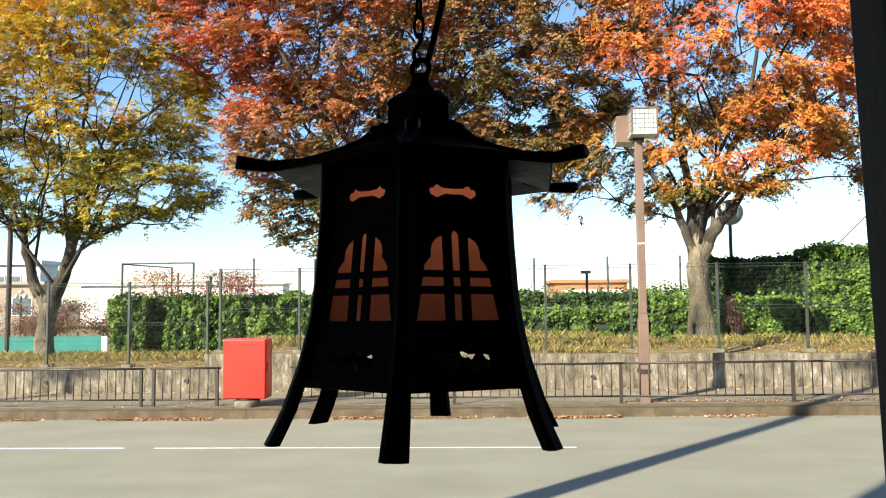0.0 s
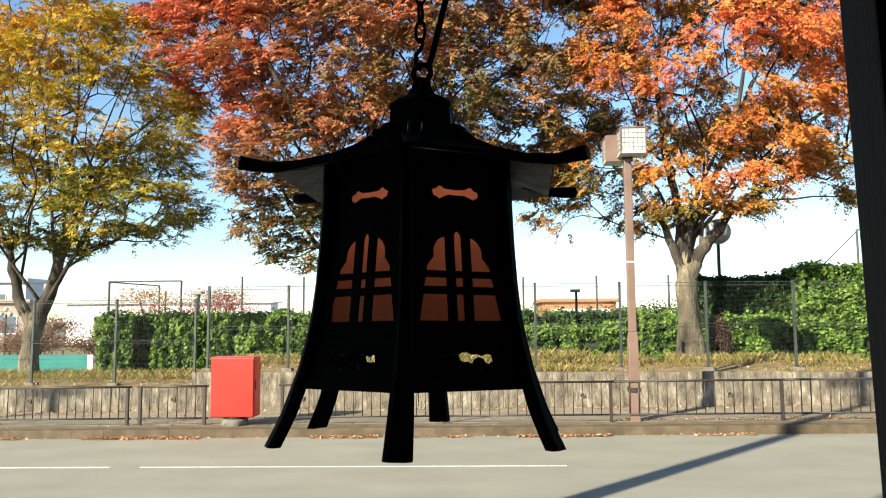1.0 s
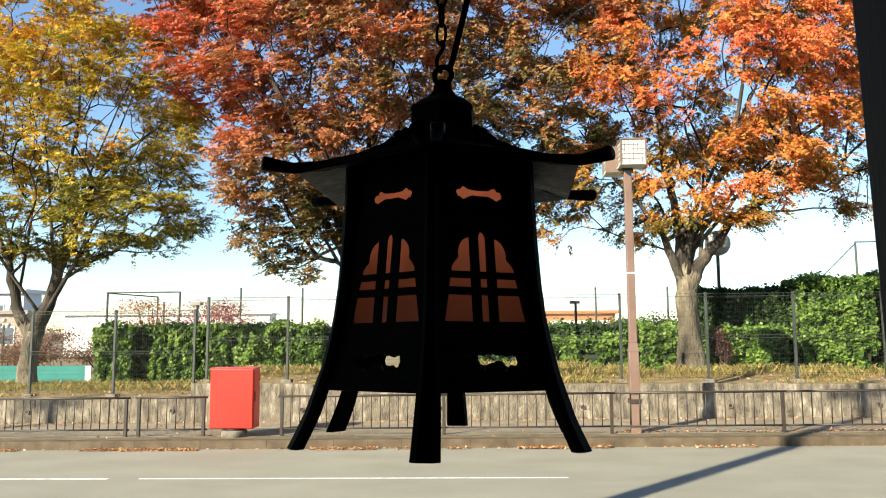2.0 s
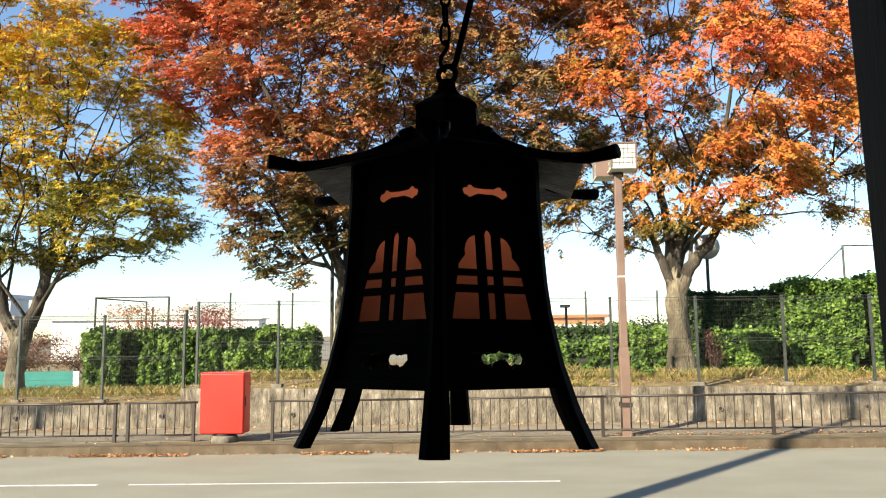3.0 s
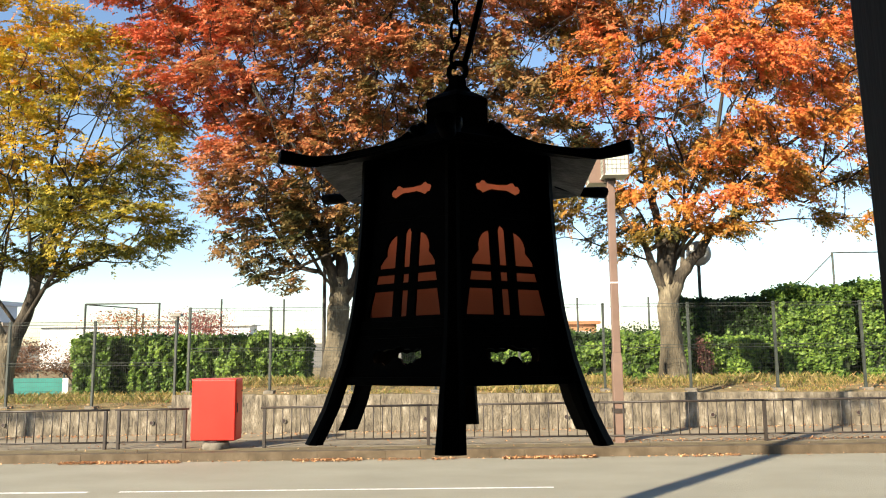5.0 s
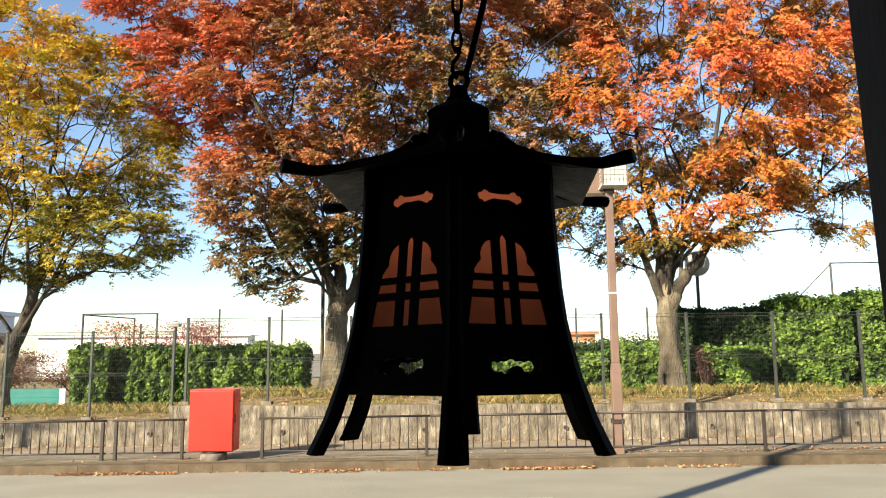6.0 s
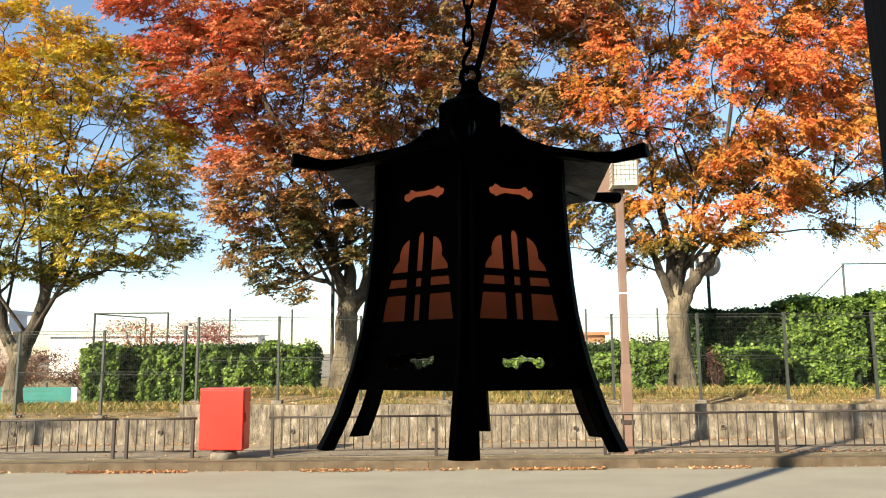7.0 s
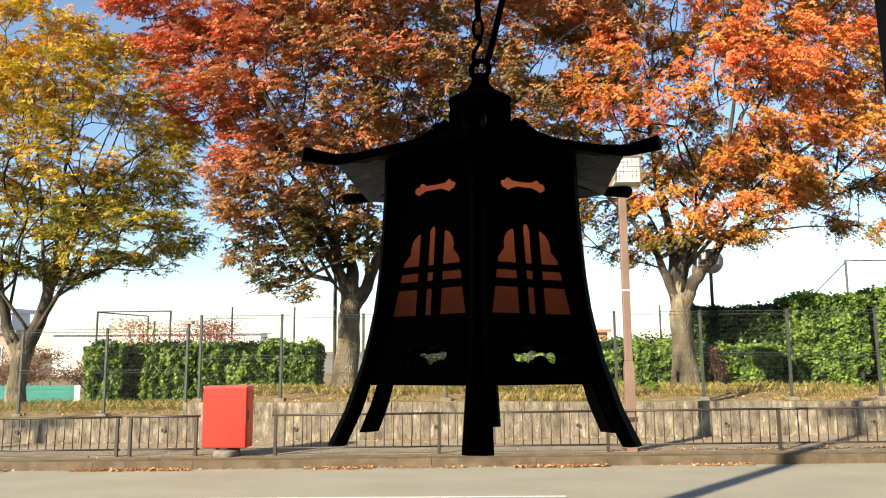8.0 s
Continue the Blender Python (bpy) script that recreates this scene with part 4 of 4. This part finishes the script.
# ---- hedges ----
def hedge(label, x0, x1, zb, zt, seed, count, gaps=0.0, y0=18.7, y1=19.9, shade=0.0):
    gen = np.random.default_rng(seed)
    h = thing("hedge", label, "hedge", ((x0 + x1) / 2, (y0 + y1) / 2, zb))
    o = np.array(((x0 + x1) / 2, (y0 + y1) / 2, zb))
    nx, nz = int((x1 - x0) / 0.25) + 1, 8
    # closed near-black shell: painted shade that shows between the leaves
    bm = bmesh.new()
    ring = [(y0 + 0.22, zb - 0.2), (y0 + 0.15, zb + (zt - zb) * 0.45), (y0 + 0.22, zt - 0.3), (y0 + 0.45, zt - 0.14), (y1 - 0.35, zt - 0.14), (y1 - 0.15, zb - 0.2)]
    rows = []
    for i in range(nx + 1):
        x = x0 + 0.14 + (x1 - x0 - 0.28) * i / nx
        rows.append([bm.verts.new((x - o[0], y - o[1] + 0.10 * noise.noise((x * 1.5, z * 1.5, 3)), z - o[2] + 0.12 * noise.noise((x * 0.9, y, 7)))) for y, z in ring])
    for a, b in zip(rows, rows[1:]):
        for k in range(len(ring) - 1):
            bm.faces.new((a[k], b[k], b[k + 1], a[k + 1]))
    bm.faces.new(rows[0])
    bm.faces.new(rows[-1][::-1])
    part("shade_core", bm, M_CORE, h, "dark shell painted as inner shade")
    # leaf clumps over front, top and ends
    u = gen.uniform(0, 1, count)
    kind = gen.choice(3, count, p=[0.66, 0.24, 0.10])
    x = x0 + (x1 - x0) * gen.uniform(0, 1, count)
    z = zb + (zt - zb) * u
    y = y0 + np.abs(gen.normal(0, 0.10, count))
    top, end = kind == 1, kind == 2
    z[top] = zt - np.abs(gen.normal(0, 0.08, top.sum()))
    y[top] = y0 + (y1 - y0) * gen.uniform(0.05, 1, top.sum())
    side = gen.integers(0, 2, end.sum())
    x[end] = np.where(side == 0, x0 + np.abs(gen.normal(0, 0.08, end.sum())), x1 - np.abs(gen.normal(0, 0.08, end.sum())))
    y[end] = y0 + (y1 - y0) * gen.uniform(0, 1, end.sum())
    lump = np.array([noise.noise((a * 1.7, b * 1.9, 1.0)) + 0.6 * noise.noise((a * 5.0, b * 5.0, 4.0)) for a, b in zip(x, z)])
    y -= 0.24 * lump * (~top)
    z += 0.14 * lump * top + 0.10 * top * gen.normal(0, 0.6, count)
    keep = lump > -0.75 + gaps
    c = np.stack([x, y, z], 1)[keep]
    # tone carries painted shade: lower in hollows and wherever shade is given
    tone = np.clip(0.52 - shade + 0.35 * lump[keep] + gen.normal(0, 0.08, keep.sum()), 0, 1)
    me = quads("foliage", leaves(c - o, 0.10, 0.75, 0.7, 0.7, np.array((-0.3, -0.8, 0.0)), gen), tone, M_LEAF_HEDGE)
    tagged(part("foliage", me, M_LEAF_HEDGE, h, "glossy green leaves"), kind="stuff")


hedge("clipped leafy green hedge block behind the mesh fence", -10.5, -9.5, 0.6, 2.14, 4, 5500, 0.2)
hedge("recessed green hedge with painted shade between two blocks", -9.7, -8.7, 0.6, 2.12, 3, 7000, 0.1, 19.2, 20.2, 0.22)
hedge("long clipped leafy green hedge behind the mesh fence", -8.9, -4.3, 0.6, 2.15, 5, 22000, 0.2)
hedge("low green hedge with painted shade beside the zelkova trunk", -1.8, 4.9, 0.85, 2.12, 6, 24000, 0.1, 19.3, 20.3, 0.5)
hedge("low bright green bushes before the dark hedge", 0.3, 3.6, 0.85, 1.75, 16, 9000, 0.35, 18.6, 19.4)
hedge("bright green bush beside the zelkova trunk", 4.0, 4.95, 0.85, 2.1, 17, 4500, 0.1, 18.75, 19.4)
hedge("tall green hedge with painted shade behind the mesh fence", 5.5, 8.2, 0.85, 3.03, 8, 16000, 0.0, 19.5, 20.3, 0.5)
hedge("bright green bushes before the tall dark hedge", 5.75, 7.6, 0.85, 2.0, 18, 8000, 0.25, 18.65, 19.5)
hedge("tall bright green hedge block", 7.95, 9.75, 0.85, 3.26, 9, 12000, 0.15, 18.55, 20.0)
hedge("recessed slot of hedge with painted shade between two tall blocks", 9.6, 10.2, 0.85, 3.25, 19, 5000, 0.1, 19.1, 20.0, 0.2)
hedge("tallest bright green hedge block with a ragged top", 10.05, 13.0, 0.85, 3.42, 20, 17000, 0.15, 18.55, 20.0)


# ---- beyond the hedge ----
def building(label, x0, x1, y0, y1, zt, wall, rows, cols, group="", wz=(0.5, 0.9), roof=0.25):
    b = thing("building", label, "building", ((x0 + x1) / 2, y0, 0), group)
    w = x1 - x0
    part("wall", boxes((-w / 2, w / 2, 0, y1 - y0, -0.1, zt)), wall, b)
    part("roof", boxes((-w / 2 - 0.3, w / 2 + 0.3, -0.3, y1 - y0 + 0.3, zt, zt + roof)), wall, b)
    for r in range(rows):
        for c in range(cols):
            cx = -w / 2 + w * (c + 0.5) / cols
            zc = zt - 1.6 - r * 3.0
            s = min(0.8, w / cols * 0.36)
            win = part("window", boxes((cx - s, cx + s, -0.06, 0.02, zc - 0.7, zc + 0.7)), M_WHITE, b, "white window frame")
            part("pane", boxes((cx - s + 0.08, cx + s - 0.08, -0.075, -0.055, zc - 0.62, zc + 0.62)), M_GLASS, win, "dark glass")
    return b


building("grey blue house with deep eaves and a row of windows", -56, -39.7, 60, 62.5, 5.35, M_BLUEWALL, 2, 11, roof=0.35)
building("brown house beyond the shrubs", -50, -34.2, 52, 53.5, 3.4, M_BROWNWALL, 1, 5)
building("long low white building", -37.2, -19, 62, 64, 3.5, M_WHITE, 1, 2, roof=0.08)
building("orange brick building with a flat roof", 4.0, 9.85, 60, 70, 3.3, M_ORANGEWALL, 1, 3)
building("small white annex before the brick building", 5.0, 8.6, 57, 60, 2.45, M_WHITE, 1, 2)

frame_thing = thing("backstop", "thin grey steel sports backstop", "backstop", (-19.5, 40, 0))
for xx in (-2.1, 2.1):
    part("post", tube(bmesh.new(), [(xx, 0, 0), (xx, 0, 4.27)], 0.06, 8), M_MESH, frame_thing)
part("post", tube(bmesh.new(), [(-0.1, 2.0, 0), (-0.1, 2.0, 4.1)], 0.05, 8), M_MESH, frame_thing)
part("crossbar", tube(bmesh.new(), [(-2.1, 0, 4.25), (2.1, 0, 4.25)], 0.04, 8), M_MESH, frame_thing)
part("brace", tube(bmesh.new(), [(-2.1, 0, 4.22), (-0.1, 2.0, 4.08)], 0.035, 8), M_MESH, frame_thing)
for x, y, h in ((-13.9, 40, 4.45), (1.74, 40, 4.27), (5.68, 40, 4.3), (9.5, 40, 4.3), (-18.3, 40, 3.7), (-10.4, 40, 4.4)):
    pp = thing("net_pole", "thin grey steel net pole", "pole", (x, y, 0), "net poles")
    part("shaft", tube(bmesh.new(), [(0, 0, 0), (0, 0, h)], 0.055, 8), M_MESH, pp)
for x, h in ((-10.25, 3.05), (3.0, 3.0)):
    pp = thing("park_lamp", "small dark park lamp with a flat head", "park lamp", (x, 25, 0), "park lamps")
    part("shaft", tube(bmesh.new(), [(0, 0, 0), (0, 0, h - 0.08)], 0.045, 8), M_MESH, pp)
    part("head", boxes((-0.2, 0.14, -0.1, 0.1, h - 0.1, h), bevel=0.02), M_CONC, pp)
side_frame = thing("backstop", "tall thin steel sports backstop with a brace", "backstop", (19.4, 40, 0))
part("post", tube(bmesh.new(), [(0, 0, 0), (0, 0, 6.6)], 0.06, 8), M_MESH, side_frame)
part("post", tube(bmesh.new(), [(7, 0, 0), (7, 0, 6.6)], 0.06, 8), M_MESH, side_frame)
part("crossbar", tube(bmesh.new(), [(0, 0, 6.57), (7, 0, 6.57)], 0.035, 8), M_MESH, side_frame)
part("brace", tube(bmesh.new(), [(0, 0, 6.5), (-3.6, 0, 3.0)], 0.03, 8), M_MESH, side_frame)
for x, h in ((-20.8, 2.35), (-16.6, 1.75)):
    gl = thing("globe_lamp", "pale globe lamp cluster on a thin post", "park lamp", (x, 30, 0), "globe lamps")
    part("post", tube(bmesh.new(), [(0, 0, 0), (0, 0, h)], 0.04, 8), M_MESH, gl)
    for dx, dz in ((-0.2, 0.0), (0.2, 0.0), (0, 0.2)):
        bm = bmesh.new()
        bmesh.ops.create_uvsphere(bm, u_segments=14, v_segments=9, radius=0.1)
        bmesh.ops.translate(bm, vec=(dx, 0, h + dz), verts=bm.verts)
        part("globe", bm, M_DIFF, gl, "white globe", True)
pp = thing("dark_post", "slim dark steel post beside the trunk", "post", (-3.85, 19.0, 0.9))
part("shaft", tube(bmesh.new(), [(0, 0, -0.2), (0, 0, 4.2)], 0.05, 10), M_RAIL, pp)
pp = thing("dark_post", "tall dark steel post", "post", (-17.85, 25, 0))
part("shaft", tube(bmesh.new(), [(0, 0, 0), (0, 0, 5.2)], 0.09, 10), M_RAIL, pp)
tarp = thing("teal_screen", "teal sheet screen on thin posts", "screen", (-16.0, 25, 0))
part("sheet", boxes((-2.2, 1.75, -0.02, 0.02, 0.2, 0.85)), M_TEAL, tarp)
for xx in (-2.2, -1.2, -0.2, 0.8, 1.75):
    part("post", tube(bmesh.new(), [(xx, 0.05, 0), (xx, 0.05, 1.0)], 0.03, 6), M_MESH, tarp)
board = thing("white_board", "small white board beside the screen", "board", (-14.1, 24.9, 0))
part("panel", boxes((-0.1, 0.1, -0.02, 0.02, 0.3, 0.85)), M_WHITE, board)
part("post", tube(bmesh.new(), [(0, 0.04, 0), (0, 0.04, 0.85)], 0.03, 6), M_MESH, board)


def shrub(label, x, y, z, rx, ry, rz, n, material, seed, size=0.1):
    gen = np.random.default_rng(seed)
    s = thing("shrub", label, "shrub", (x, y, 0))
    bm = bmesh.new()
    heads = []
    for i in range(14):
        a, q = gen.uniform(0, 6.28), gen.uniform(0.2, 0.9)
        tip = Vector((rx * q * math.cos(a), ry * q * math.sin(a), z + rz * gen.uniform(-0.4, 0.9)))
        heads.append(np.array(tip))
        tube(bm, [(0, 0, 0), tip * 0.5 + Vector((0, 0, 0.2)), tip], [0.04, 0.025, 0.008], 5)
    part("stemwork", bm, M_TWIG, s)
    c = np.array(heads)[gen.integers(0, 14, n)] + gen.normal(0, 1, (n, 3)) * np.array((rx * 0.25, ry * 0.25, rz * 0.22))
    me = quads("foliage", leaves(c, size, 0.9, 0.3, 0.5, None, gen), gen.uniform(0, 1, n), material)
    tagged(part("foliage", me, material, s), kind="stuff")


shrub("crimson leaved shrub beyond the hedge", -11.3, 30, 2.6, 1.5, 1.2, 0.7, 2600, M_LEAF_RED, 41)
shrub("sparse rusty shrub beyond the hedge", -14.6, 31, 2.5, 2.2, 1.2, 0.8, 1800, M_LEAF_MID, 42)
shrub("rusty shrub beyond the fence", -19.5, 30, 1.2, 2.2, 1.2, 0.8, 8000, M_LEAF_RUST, 43)
shrub("rusty shrub beyond the fence", -16.2, 30, 1.1, 1.7, 1.2, 0.75, 8000, M_LEAF_RUST, 44)
shrub("dark green shrub beyond the fence", -18.0, 40, 1.2, 3.5, 1.2, 1.2, 2600, M_LEAF_HEDGE, 45, 0.16)
shrub("green shrub beyond the hedge", 1.0, 34, 1.7, 3.5, 1.5, 0.9, 3500, M_LEAF_HEDGE, 46, 0.14)
shrub("pale green shrub beyond the hedge", 6.8, 34, 1.7, 3.0, 1.5, 0.9, 3000, M_LEAF_HEDGE, 47, 0.14)
shrub("purple brown shrub beside the trunk", 5.95, 18.4, 1.5, 0.28, 0.25, 0.5, 900, M_LEAF_PLUM, 48, 0.06)

# ---- grass and litter ----
gen = np.random.default_rng(77)


def bed_z(x, y):
    za, zb = np.where(x < STEP_X, 0.57, 0.88), np.where(x < STEP_X, 0.62, 1.0)
    return za + (zb - za) * np.clip((y - 15.4) / 2.1, 0, 1) + 0.03


n = 60000
gx, gy = gen.uniform(-16, 12, n), gen.uniform(15.5, 18.6, n)
dens = np.array([noise.noise((a * 0.6, b * 0.8, 9)) for a, b in zip(gx, gy)]) + 0.4 * (gy > 16.6) + 0.22 + 0.3 * (np.abs(gx - 1.0) < 2.6)
keep = dens > 0.32
gx, gy = gx[keep], gy[keep]
hh = 0.62 * (gen.uniform(0.05, 0.2, len(gx)) * (0.6 + 0.7 * (gy > 16.6)) * gen.uniform(0.6, 1.5, len(gx)) + 0.22 * (np.abs(gx - 0.9) < 1.6) * gen.uniform(0, 1, len(gx)))[:, None]
p0 = np.stack([gx, gy, bed_z(gx, gy) - 0.03], 1)
lean = gen.normal(0, 0.4, (len(gx), 3)) * (1, 1, 0)
tip = p0 + (lean + (0, 0, 1)) * hh
wid = gen.normal(0, 1, (len(gx), 3)) * (1, 1, 0)
wid = wid / np.linalg.norm(wid, axis=1)[:, None] * 0.0045
mid = p0 + (lean * 0.35 + (0, 0, 0.6)) * hh
me = quads("grass", np.stack([p0 - wid, p0 + wid, mid + wid * 0.8, tip], 1), gen.uniform(0, 1, len(gx)), M_GRASS)
grass = tagged(new("grass", me), "dry yellow green grass tufts on the bed", "grass", kind="stuff")

pts = []
for x0, x1, num in ((-9.3, -8.3, 220), (-7.1, -5.0, 900), (-3.0, -1.8, 480), (-1.5, -0.7, 90), (-0.6, -0.2, 60), (0.6, 2.2, 700), (-16, 12, 300), (3.5, 4.6, 110)):
    x = gen.uniform(x0, x1, num)
    y = 12.36 - np.abs(gen.normal(0, 0.07, num))
    pts.append(np.stack([x, y, GRADE * x + 0.012 + np.abs(gen.normal(0, 0.012, num))], 1))
x = gen.uniform(-14, 11, 1500)
y = 12.65 + 2.55 * np.where(gen.uniform(0, 1, 1500) < 0.6, 1 - np.abs(gen.normal(0, 0.1, 1500)), gen.uniform(0, 1, 1500))
pts.append(np.stack([x, y, GRADE * x + 0.155 + np.abs(gen.normal(0, 0.006, 1500))], 1))
x = gen.uniform(2.4, 8, 350)
pts.append(np.stack([x, 13.05 + np.abs(gen.normal(0, 0.12, 350)), GRADE * x + 0.16 + np.abs(gen.normal(0, 0.01, 350))], 1))
x, y = gen.uniform(-16, 12, 3500), gen.uniform(15.45, 18.2, 3500)
pts.append(np.stack([x, y, bed_z(x, y) + np.abs(gen.normal(0, 0.01, 3500))], 1))
c = np.concatenate(pts)
me = quads("fallen_leaves", leaves(c, 0.055, 0.45, 0.0, 0.55, None, gen), gen.uniform(0, 1, len(c)), M_LITTER)
litter = tagged(new("fallen_leaves", me), "scattered dry orange and brown fallen leaves", "fallen leaves", kind="stuff")

# ---- pieces of kerb and wall ----
me = as_mesh(boxes((0.0008, 0.5992, 12.42, 12.6, -0.15, 0.15), bevel=0.005), "kerbstone", M_KERB)
for i in range(55):
    x = -17 + 0.6 * i
    ob = part("kerbstone", me, M_KERB, kerb)
    ob.location = (x, gen.normal(0, 0.003), lift(x + 0.3))
slabs = []
for k in range(4):
    bm = bmesh.new()
    box(bm, 0.002, 0.448, 15.2, 15.31, 0, 1.0, 0.006)
    bmesh.ops.subdivide_edges(bm, edges=[e for e in bm.edges if e.calc_length() > 0.2], cuts=11, use_grid_fill=True)
    for v in bm.verts:
        v.co.y += 0.016 * noise.noise((v.co.x * 9 + k * 9, v.co.z * 1.5, k)) + 0.01 * noise.noise((v.co.x * 30, v.co.z * 6, k + 5))
    slabs.append(as_mesh(bm, "wall_slab", M_STONE))
i = 0
x = STEP_X - 0.45 * 22
while x < 12:
    top = 0.60 if x + 0.22 < STEP_X else 0.90
    b = lift(x) + 0.1
    ob = part("wall_slab", slabs[i % 4], M_STONE, retaining_wall)
    ob.matrix_basis = Matrix.LocRotScale((x, gen.normal(0, 0.007), b), None, (1, 1, top - b + gen.normal(0, 0.006)))
    i += 1
    x += 0.45
# capped pipe: its dark end paints the shade inside the bore
me = as_mesh(tube(bmesh.new(), [(0, 15.172, 0), (0, 15.24, 0)], 0.04, 14), "drain_pipe", M_DARK)
rim = as_mesh(torus(bmesh.new(), (0, 15.172, 0), 0.044, 0.006, (0, 1, 0), 18, 6), "drain_rim", M_FOOT, True)
for x in (-10.0, -6.75, -3.9, -0.9, 2.05, 5.05, 8.0):
    ob = part("drain_pipe", me, M_DARK, retaining_wall)
    ob.location = (x, -0.012, lift(x) + 0.4)
    part("rim", rim, M_FOOT, ob, "pale pipe rim")
